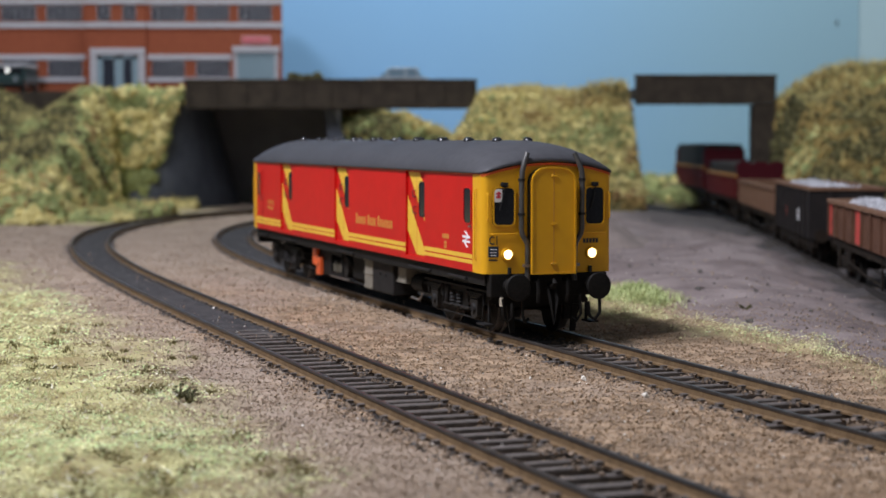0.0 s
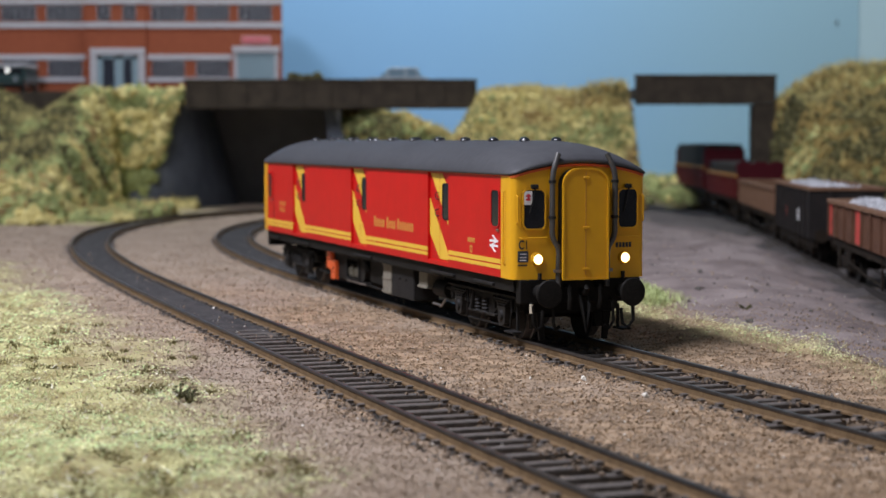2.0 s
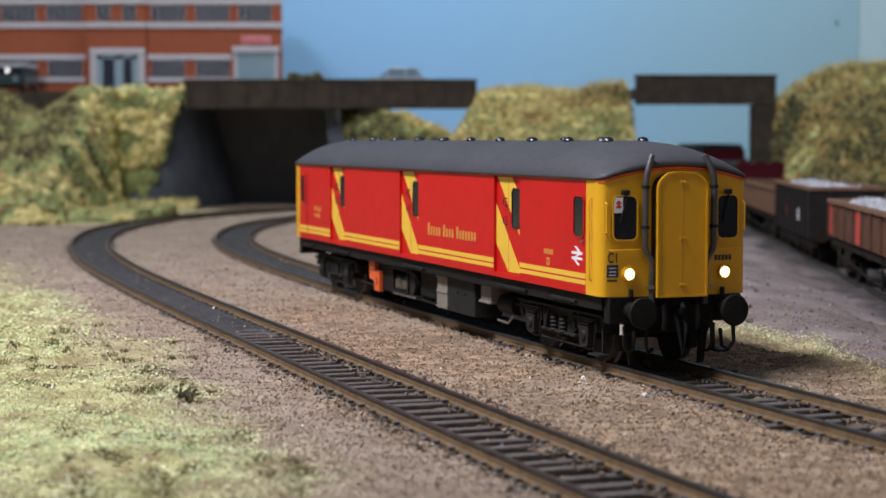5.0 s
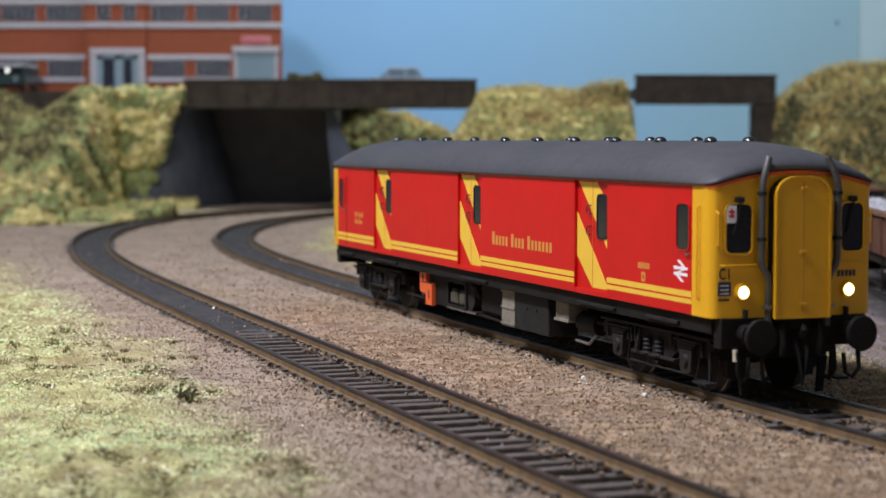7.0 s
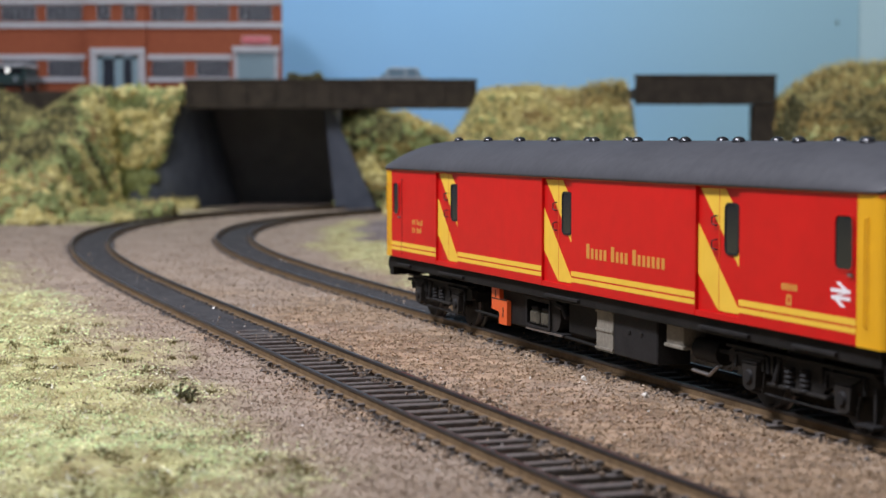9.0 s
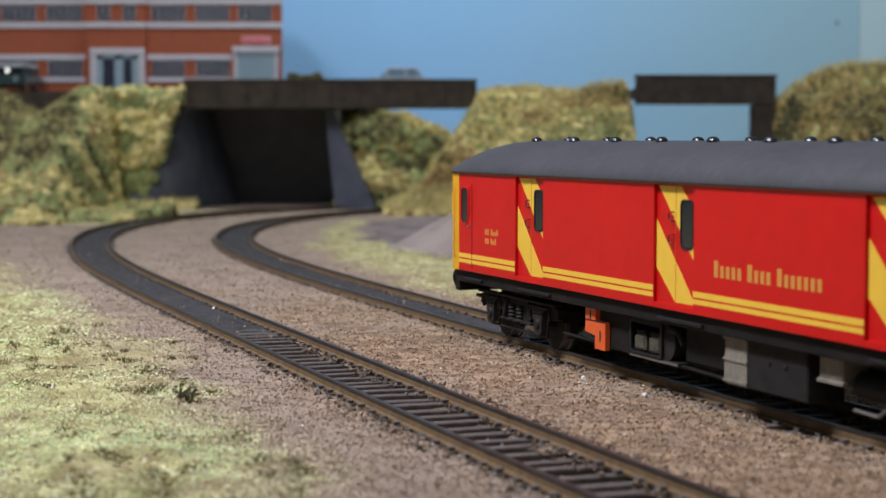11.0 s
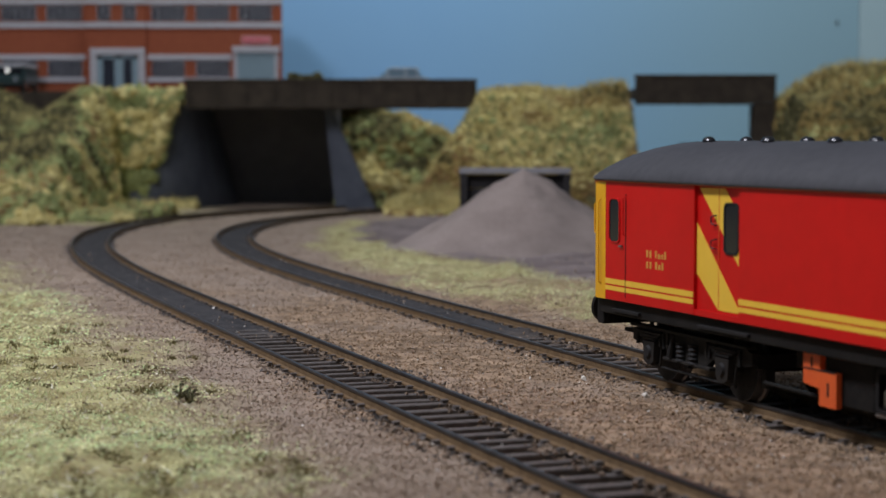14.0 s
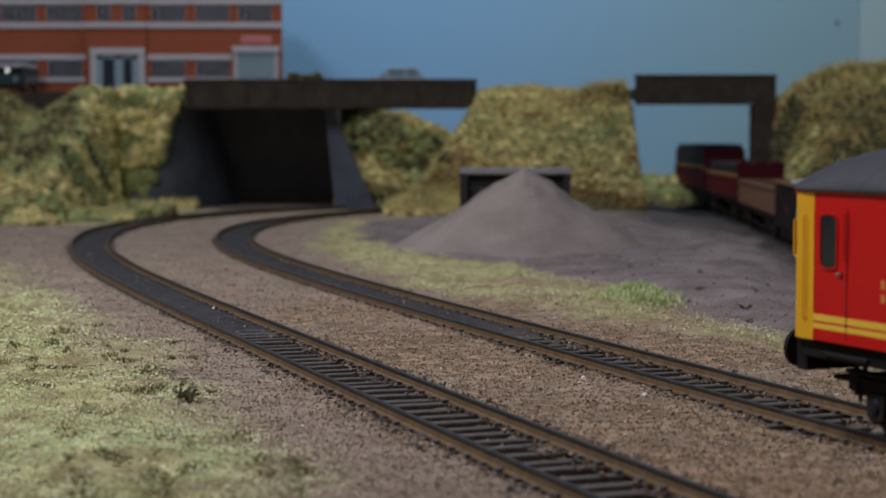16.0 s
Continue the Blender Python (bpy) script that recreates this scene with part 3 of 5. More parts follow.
    so.thickness, so.offset = 0.5 * S, -1
    for i in range(10):
        for y in (-4.6, 4.6):
            bm = bmesh.new()
            bmesh.ops.create_uvsphere(bm, u_segments=10, v_segments=6, radius=1.0)
            bmesh.ops.scale(bm, vec=(1.7, 1.35, 0.95), verts=bm.verts)
            bmesh.ops.translate(bm, vec=(26 + 22.6 * i, y, roof_z(y) + 0.65), verts=bm.verts)
            box(bm, 25 + 22.6 * i, 27 + 22.6 * i, y - 0.7, y + 0.7, roof_z(y) - 0.5, roof_z(y) + 0.5)
            part("roof_vent", bm, M_VENT, car, smooth=True)
    # cab ends
    yy = [-18.4, -18.2, -17.7, -17.0, -16, -14.5, -12, -9, -6, -3, 0, 3, 6, 9, 12, 14.5, 16, 17.0, 17.7, 18.2, 18.4]
    plan = [(248.4, -HW)] + [(nose_x(y), y) for y in yy] + [(248.4, HW)]
    bm = bmesh.new()
    lo = [bm.verts.new((x, y, ZB)) for x, y in plan]
    hi = [bm.verts.new((x, y, nose_top(y) if 0 < i < len(plan) - 1 else ZC)) for i, (x, y) in enumerate(plan)]
    for i in range(len(plan) - 1):
        bm.faces.new((lo[i], lo[i + 1], hi[i + 1], hi[i]))
    bm.faces.new(lo[::-1])
    made = []

    def fit(name, bm, material, parent=car, label="", smooth=False):
        ob = part(name, bm, material, parent, label, smooth)
        made.append(ob)
        return ob

    fit("cab_end", bm, M_YEL, car, "yellow bowed cab end", True)
    bm = bmesh.new()
    for a, b in zip(yy, yy[1:]):
        vs = [bm.verts.new((nose_x(y) + dx, y, nose_top(y) + dz)) for y in (a, b) for dx, dz in ((0.02, -0.55), (0.4, -0.55), (0.4, 0.05), (0.02, 0.05))]
        for q in ((0, 1, 5, 4), (1, 2, 6, 5), (2, 3, 7, 6), (3, 0, 4, 7)):
            bm.faces.new([vs[i] for i in q])
    bmesh.ops.remove_doubles(bm, verts=bm.verts, dist=0.001)
    bmesh.ops.recalc_face_normals(bm, faces=bm.faces)
    fit("cantrail_stripe", bm, M_CANT)
    arch = [(-6.1, 16.5), (6.1, 16.5), (6.1, 39.3)] + [(6.1 - 4.2 + 4.2 * math.cos(radians(a)), 39.3 + 3.7 * math.sin(radians(a))) for a in range(15, 91, 15)] \
        + [(-6.1 + 4.2 - 4.2 * math.cos(radians(a)), 39.3 + 3.7 * math.sin(radians(a))) for a in range(90, 14, -15)] + [(-6.1, 39.3)]
    big = [(y * 1.035, 29.8 + (z - 29.8) * 1.015) for y, z in arch]
    small = [(y * 0.955, 29.8 + (z - 29.8) * 0.98) for y, z in arch]
    fit("gangway_surround", P([(y * 1.06, 29.8 + (z - 29.8) * 1.0) for y, z in arch], "x", 255.0, 257.3), M_RUB)
    door = fit("end_door", P(arch, "x", 257.3, 258.4), M_YEL, car, "yellow end door with rounded top")
    fit("door_rim", ring(big, small, "x", 258.0, 258.75), M_YEL, door)
    fit("door_seam", B(258.3, 258.48, -0.09, 0.09, 17.5, 42.3), M_TEXTGOLD, door)
    for z in (18.6, 28.6, 40.6):
        fit("hinge", B(258.3, 258.9, -0.75, 0.75, z, z + 0.6, 0.1), M_YEL, door)
    for s in (-1, 1):
        fit("exhaust_pipe", T([(256.6, s * 6.7, 14.5), (256.9, s * 6.7, 23.0), (257.0, s * 7.0, 24.2), (257.0, s * 8.3, 26.2), (257.1, s * 8.6, 27.6),
                               (257.2, s * 8.6, 40.5), (257.2, s * 8.4, 42.3), (256.9, s * 7.6, 44.6), (256.3, s * 6.7, 46.6)], 0.72, 10), M_PIPE, car, "grey exhaust pipe", True)
        for z in (31.0, 39.6):
            fit("pipe_clip", T([(257.1, s * 8.6, z), (257.1, s * 8.6, z + 0.7)], 0.95, 10), M_RUB)
        fit("pipe_bracket", B(256.2, 257.6, s * 5.9, s * 7.9, 18.1, 18.8), M_STEEL)
        c = s * 12.9
        o, i = rounded(c - 3.1, c + 3.1, 28.3, 38.3, 1.5), rounded(c - 2.7, c + 2.7, 28.7, 37.9, 1.2)
        win = fit("cab_window", on_nose(P(o, "x", -0.6, 0.15), 0.15), M_GLASS, car, "dark glass cab window")
        fit("window_frame", on_nose(ring(o, i, "x", -0.4, 0.5), 0.05), M_YEL, win)
        fit("wiper_motor", on_nose(B(-0.2, 0.9, c - 0.9, c + 0.9, 38.2, 39.3, 0.2), 0.2), M_RUB)
        fit("wiper", T([(256.0, c + 0.2, 38.6), (256.2, c - 0.5, 35.5), (256.0, c - 1.4, 32.4)], 0.2, 6), M_RUB)
        e = s * 17.3
        fit("handrail", T([(nose_x(e), e, 36.6), (nose_x(e) + 0.8, e, 36.3), (nose_x(e) + 0.8, e, 30.3), (nose_x(e), e, 30.0)], 0.22, 6), M_YEL)
        fit("grab_rail", T([(nose_x(c), s * 9.4, 26.5), (nose_x(c) + 0.9, s * 9.5, 26.5), (nose_x(c) + 0.4, s * 16.2, 26.4), (nose_x(e), s * 16.4, 26.4)], 0.2, 6), M_YEL)
        fit("lamp_bezel", T([(254.6, s * 12.0, 21.3), (256.3, s * 12.0, 21.3)], [1.9, 1.55], 16), M_YEL)
        lamp = bmesh.new()
        bmesh.ops.create_uvsphere(lamp, u_segments=16, v_segments=8, radius=1.2)
        bmesh.ops.scale(lamp, vec=(0.35, 1, 1), verts=lamp.verts)
        bmesh.ops.translate(lamp, vec=(256.3, s * 12.0, 21.3), verts=lamp.verts)
        fit("headlight", lamp, M_LAMP, car, "lit warm white headlight", True)
        # buffers
        buf = fit("buffer", T([(254.0, s * 11.4, 13.4), (258.0, s * 11.4, 13.4), (258.05, s * 11.4, 13.4), (261.3, s * 11.4, 13.4)], [1.9, 1.9, 1.2, 1.2], 12), M_FRAME, car, "", True)
        fit("buffer_head", T([(261.2, s * 11.4, 13.4), (262.0, s * 11.4, 13.4), (262.35, s * 11.4, 13.4), (262.5, s * 11.4, 13.4)], [3.3, 3.45, 3.2, 1.6], 24), M_FRAME, buf, "large round black buffer head", True)
        fit("lamp_iron", B(255.4, 256.6, s * 11.2, s * 11.8, 16.4, 18.0), M_RUB)
        # pipes under the buffer beam
        fit("brake_hose", T([(255.6, s * 4.2, 14.8), (257.8, s * 4.2, 14.6), (258.4, s * 4.2, 12.0), (257.6, s * 4.0, 9.2)], 0.62, 8), M_FRAME, car, "", True)
        fit("brake_hose", T([(255.6, s * 13.6, 10.6), (257.0, s * 13.8, 10.0), (257.4, s * 13.8, 6.2), (257.0, s * 12.6, 4.4), (256.6, s * 11.2, 5.2), (256.4, s * 10.8, 9.0)], 0.45, 8), M_FRAME, car, "", True)
        fit("hose_end", T([(256.6, s * 14.0, 10.6), (256.9, s * 14.0, 8.4)], [0.5, 0.62], 8), M_PALEHOSE, car, "pale hose end", True)
        fit("brake_hose", T([(255.6, s * 8.2, 11.4), (257.0, s * 8.2, 10.8), (257.3, s * 8.3, 6.0), (256.6, s * 7.4, 4.2), (256.2, s * 6.2, 5.0)], 0.42, 8), M_FRAME, car, "", True)
        fit("guard_iron", P([(s * 8.0, 1.0), (s * 9.4, 1.0), (s * 10.4, 8.0), (s * 8.4, 8.0)], "x", 250.6, 251.4), M_FRAME)
    fit("buffer_beam", B(252.6, 255.6, -16.6, 16.6, 10.6, 16.4, 0.2), M_FRAME)
    fit("draw_hook", T([(255.4, 0, 13.2), (258.4, 0, 13.2), (259.2, 0, 14.2), (258.6, 0, 15.0)], [0.9, 0.8, 0.7, 0.4], 8), M_FRAME, car, "", True)
    fit("coupling", T([(256.6, -1.0, 12.8), (258.6, -1.0, 10.0), (258.6, 0, 4.0), (258.6, 1.0, 10.0), (256.6, 1.0, 12.8)], 0.55, 8), M_FRAME, car, "", True)
    turn = mm(LEN, 0, 0, 0, 0, 180)
    twin = {}
    for ob in made:
        if ob.name.split('.')[0] in ('hose_end', 'brake_hose', 'footstep', 'step_hanger', 'guard_iron'):
            continue
        c = ob.copy()
        scene.collection.objects.link(c)
        twin[ob] = c
        if ob.parent in twin:
            c.parent = twin[ob.parent]
        else:
            c.parent = car
            c.matrix_basis = turn
        if ob.name.startswith("headlight"):
            c.data = ob.data.copy()
            c.data.materials[0] = M_GLASS
            c["label"] = "unlit tail lamp"
    # front end alone: cards and markings
    part("window_card", on_nose(P([(-15.6, 34.4), (-13.5, 34.4), (-13.5, 37.7), (-15.6, 37.7)], "x", 0.0, 0.1), 0.45), M_TEXTWHITE, car, "white card in the cab window")
    for k, (y0, y1, z0, z1) in enumerate(((-15.2, -13.9, 36.3, 36.7), (-15.2, -13.9, 35.5, 35.9), (-14.8, -14.2, 35.4, 37.0))):
        part("card_mark", on_nose(B(0.1, 0.16, y0, y1, z0, z1), 0.45), M_SIGNRED, car)
    part("data_panel", nose_patch(-17.0, -14.3, 20.6, 23.3, 0.08, 0.02), M_PANELBLUE, car, "small dark data panel")
    for z in (22.5, 21.7, 21.0):
        part("panel_line", nose_patch(-16.5, -14.8, z, z + 0.16, 0.14, 0.02), M_TEXTWHITE, car)
    part("small_print", nose_patch(-16.9, -14.6, 19.7, 20.1, 0.06, 0.02), M_BLACKINK, car)
    for j in range(5):
        part("number_bar", on_nose(B(0.0, 0.06, 9.6 + j * 0.95, 10.3 + j * 0.95, 23.8, 25.0), 0.03), M_BLACKINK, car)
    cu = bpy.data.curves.new("class_mark", "FONT")
    cu.body, cu.size, cu.extrude, cu.align_x, cu.offset = "C1", 3.0 * S, 0.05 * S, "CENTER", 0.05 * S
    tx = new("class_mark", cu)
    deps = bpy.context.evaluated_depsgraph_get()
    me = bpy.data.meshes.new_from_object(tx.evaluated_get(deps))
    bpy.data.objects.remove(tx)
    me.materials.clear()
    me.materials.append(M_BLACKINK)
    for v in me.vertices:
        v.co.x *= 0.68
    ob = new("class_mark", me)
    ob.parent = car
    ob.matrix_basis = mm(nose_x(-15.6) + 0.25, -15.6 * SLIM, 23.8, 0, 0, 0) @ pose(0, 0, 0, 90, 0, 74)
    # floor pan and underframe
    part("floor_pan", B(1, 253.2, -16.8, 16.8, 15.4, 16.6), M_FRAME, car)
    for s in (-1, 1):
        part("solebar", B(1.5, 252.7, s * 15.4, s * 17.2, 13.2, 16.3, 0.2), M_FRAME, car)
        part("side_step", B(226, 240, s * 15.2, s * 18.0, 13.9, 14.6, 0.1), M_BOX, car)
        part("side_step", B(8, 20, s * 15.2, s * 18.0, 13.9, 14.6, 0.1), M_BOX, car)
    part("centre_frame", B(66, 192, -9, 9, 8.5, 15.4), M_FRAME, car)
    y = -15.6
    part("orange_panel", P([(78.0, 13.8), (78.0, 7.6), (83.0, 7.1), (83.0, 4.2), (88.2, 4.2), (88.2, 10.3), (83.2, 10.3), (83.2, 13.8)], "y", y, y + 1.2), M_ORANGE, car, "bright orange stepped panel")
    for x0, z0, z1 in ((80.3, 10.6, 12.4), (85.4, 6.0, 8.4)):
        part("slot", B(x0, x0 + 0.6, y - 0.06, y + 0.2, z0, z1), M_RUB, car)
    part("panel_fold", B(78.2, 88.0, y - 0.1, y + 0.1, 10.2, 10.45), M_RUB, car)
    part("battery_box", B(84, 97.5, -14.2, -6, 4.6, 13.6, 0.3), M_FRAME, car)
    part("equipment_tray", B(98.5, 120, -14.4, -8, 4.6, 5.2, 0.1), M_BOX, car)
    part("tray_edge", B(98.5, 120, -14.7, -14.35, 4.5, 5.0), M_STEEL, car, "bright worn metal edge")
    for x in (99.6, 106.2):
        blk = part("cylinder_block", B(x, x + 5.0, -14.3, -9, 5.6, 9.4, 0.6), M_GRUBBY, car, "grubby tan cylinder block")
        part("block_cap", B(x + 0.4, x + 4.6, -14.0, -9, 9.4, 10.2, 0.2), M_BOX, blk)
        for j in range(3):
            part("bolt", T([(x + 1.1 + 1.4 * j, -14.3, 6.3), (x + 1.1 + 1.4 * j, -14.55, 6.3)], 0.3, 6), M_BOGIE, blk)
    part("hanger_frame", ring(rounded(98.6, 113.4, 5.2, 12.6, 0.8), rounded(99.4, 112.6, 5.8, 11.8, 0.6), "y", -14.9, -14.5), M_BOX, car)
    part("flywheel_cover", T([(114.6, -14.2, 8.8), (114.6, -9.0, 8.8)], 3.6, 20), M_BOGIE, car, "", True)
    part("reservoir", T([(98.5, -12.0, 12.2), (119.5, -12.0, 12.2)], 1.3, 12), M_BOX, car, "", True)
    part("exhaust_elbow", T([(115, -13.6, 11.6), (119, -13.8, 11.2), (121.4, -13.8, 9.0)], 0.8, 8), M_BOX, car, "", True)
    part("fuel_tank", B(121, 138.5, -13.6, -6, 5.2, 13.4, 0.8), M_FRAME, car)
    rad = part("radiator_panel", P([(140.2, 13.3), (140.4, 10.2), (140.0, 9.2), (140.0, 4.0), (148.5, 4.0), (148.5, 13.3)], "y", -15.2, -13.6), M_CREAM, car, "grubby cream radiator panel")
    for z in (4.4, 8.4, 12.4):
        part("radiator_rail", B(139.8, 148.6, -15.45, -15.1, z, z + 0.5), M_CREAM, rad)
    bx = part("equipment_box", B(148.7, 169.4, -15.2, -7, 3.9, 13.5, 0.3), M_BOX, car, "grimy dark grey equipment box")
    for x in (156.0, 161.6):
        part("catch", B(x, x + 1.2, -15.5, -15.1, 9.2, 9.8), M_BOGIE, bx)
    part("box_lid", B(148.4, 169.7, -15.4, -7, 12.9, 13.6, 0.1), M_FRAME, bx)
    part("small_cream_box", B(172.0, 179.4, -14.4, -9, 8.6, 13.5, 0.2), M_CREAM, car, "small cream grey box")
    part("box_lip", B(171.6, 179.8, -14.7, -9, 8.2, 8.9, 0.1), M_CREAM, car)
    part("air_tank", T([(181, -11.0, 8.6), (191, -11.0, 8.6)], 2.4, 12), M_FRAME, car, "", True)
    part("long_pipe", T([(62, -13.4, 5.4), (98, -13.4, 5.0), (140, -13.6, 4.2)], 0.4, 6), M_FRAME, car)
    part("pipe_run", T([(181, -13.0, 4.4), (188, -13.0, 4.2), (192, -13.2, 6.4)], 0.35, 6), M_STEEL, car)
    for x in (100, 150, 176):
        part("far_side_box", B(x, x + 18, 7, 14.5, 4.6, 13.5, 0.3), M_FRAME, car)
    # bogies
    bogies, wheelsets = [], []
    for xp, k in ((33.0, 3), (221.0, 4)):
        bg = new("bogie")
        bg.parent = car
        bg["label"] = "grimy black bogie with leaf springs"
        bg.matrix_basis = mm(xp, 0, 0)
        bogies.append((bg, k, xp))
        for s in (-1, 1):
            y0, y1 = s * 11.6, s * 13.2
            fr = part("side_frame", P([(-25, 8.0), (-22, 7.4), (-10, 7.4), (-7, 5.6), (7, 5.6), (10, 7.4), (22, 7.4), (25, 8.0), (25, 10.2), (21, 11.2), (-21, 11.2), (-25, 10.2)], "y", y0, y1), M_BOGIE, bg)
            part("top_flange", B(-24.6, 24.6, s * 12.2, s * 14.2, 10.9, 11.5, 0.1), M_BOGIE, fr)
            part("lower_flange", B(-9.8, 9.8, s * 12.2, s * 14.0, 5.2, 5.8, 0.1), M_BOGIE, fr)
            for xr in (-11.5, -8.2, 8.2, 11.5):
                part("frame_rib", B(xr - 0.35, xr + 0.35, s * 13.1, s * 13.9, 7.6, 10.9), M_BOGIE, fr)
            for xw in (-15.5, 15.5):
                part("axlebox", P([(xw - 2.6, 8.4), (xw - 2.2, 4.4), (xw - 1.2, 3.8), (xw + 1.2, 3.8), (xw + 2.2, 4.4), (xw + 2.6, 8.4)], "y", s * 12.6, s * 14.4), M_BOGIE, bg)
                part("axle_cap", T([(xw, s * 14.3, 6.2), (xw, s * 14.9, 6.2)], [1.5, 1.1], 12), M_BOX, bg, "", True)
                for j in range(3):
                    part("leaf_spring", B(xw - 5.4 + 1.3 * j, xw + 5.4 - 1.3 * j, s * 13.2, s * 14.4, 9.9 - 0.6 * j, 10.35 - 0.6 * j), M_BOX, bg)
                part("brake_block", P([(xw + 6.6, 3.2), (xw + 8.4, 3.4), (xw + 8.2, 8.8), (xw + 7.0, 8.8)], "y", s * 7.6, s * 9.6), M_BOGIE, bg)
                for e in (-1, 1):
                    part("spring_hanger", T([(xw + e * 5.6, s * 13.8, 10.4), (xw + e * 6.0, s * 13.8, 7.4)], 0.42, 6), M_BOX, bg)
                part("horn_stay", T([(xw - 3.4, s * 13.0, 7.2), (xw - 2.6, s * 13.0, 3.4), (xw + 2.6, s * 13.0, 3.4), (xw + 3.4, s * 13.0, 7.2)], 0.3, 6), M_BOGIE, bg)
            for xw in (-2.6, 2.6):
                part("coil_spring", T([(xw, s * 13.4, 5.8 + 0.45 * j) for j in range(9)], [0.95 if j % 2 else 1.3 for j in range(9)], 10), M_BOX, bg, "", True)
            part("damper", T([(-6.6, s * 14.0, 6.2), (-5.2, s * 14.0, 10.6)], [0.75, 0.45], 8), M_BOX, bg, "", True)
            part("tie_bar", T([(-18, s * 12.6, 3.2), (18, s * 12.6, 3.2)], 0.3, 6), M_BOX, bg)
            for e in ((1,) if k == 4 else ()):
                st = part("step_plate", B(e * 21.5, e * 27.0, s * 13.4, s * 16.0, 2.6, 3.1, 0.1), M_BOX, bg)
                part("step_hanger", B(e * 24.0, e * 24.7, s * 13.2, s * 13.8, 3.1, 9.0), M_BOX, st)
        part("end_plate", B(-30.5, -25.2, -12.6, 12.6, 9.0, 9.8, 0.1), M_FRAME, bg)
        part("bolster", B(-6, 6, -12, 12, 7.5, 13.0), M_FRAME, bg)
        for e in (-25, 23):
            part("headstock", B(e, e + 2, -12, 12, 7.2, 9.8), M_FRAME, bg)
        for xw in (-15.5, 15.5):
            bm = bmesh.new()
            tube(bm, [(0, -12.5, 0), (0, 12.5, 0)], 1.0, 10)
            for s in (-1, 1):
                tube(bm, [(0, s * 7.3, 0), (0, s * 7.9, 0), (0, s * 8.0, 0), (0, s * 10.0, 0), (0, s * 10.05, 0), (0, s * 9.7, 0), (0, s * 9.7, 0)], [6.9, 6.9, 6.25, 6.15, 5.4, 5.2, 0.5], 28)
                for j in range(6):
                    a = 2 * math.pi * j / 6
                    tube(bm, [(3.2 * math.cos(a), s * 9.6, 3.2 * math.sin(a)), (3.2 * math.cos(a), s * 10.0, 3.2 * math.sin(a))], 0.55, 6)
            bmesh.ops.recalc_face_normals(bm, faces=bm.faces)
            ws = part("wheelset", bm, M_BOGIE, bg, "steel disc wheels on an axle", True)
            ws.data.materials.append(M_STEEL)
            for p in ws.data.polygons:
                r = math.hypot(p.center.x, p.center.z) / S
                if r > 5.9:
                    p.material_index = 1
            ws.matrix_basis = mm(xw, 0, 6.2)
            wheelsets.append((ws, xw))
    # the body is a little narrower than drawn above
    own, running = set(), {bg for bg, k, xp in bogies}
    for ob in bpy.data.objects:
        top = ob
        while top.parent and top.parent != car and top not in running:
            top = top.parent
        if ob.type == "MESH" and top.parent == car and top not in running and ob.name.split(".")[0] != "class_mark" and ob.data.name not in own:
            own.add(ob.data.name)
            for v in ob.data.vertices:
                v.co.y *= SLIM
    return car, bogies, wheelsets


railcar, BOGIES, WHEELSETS = build_railcar()

# ---- plateau, building and road vehicles behind the bridge ----
pl = part("plateau", B(-760, -50, 1400.5, 1639, 78.5, 85.2), M_CONCRETE)
tagged(pl, "raised road level behind the bridge", "ground", kind="structure")
pl = part("plateau_west", B(-760, -205, 1334, 1400, 60, 85.2), M_CONCRETE)
tagged(pl, "raised road level beside the bridge", "ground", kind="structure")


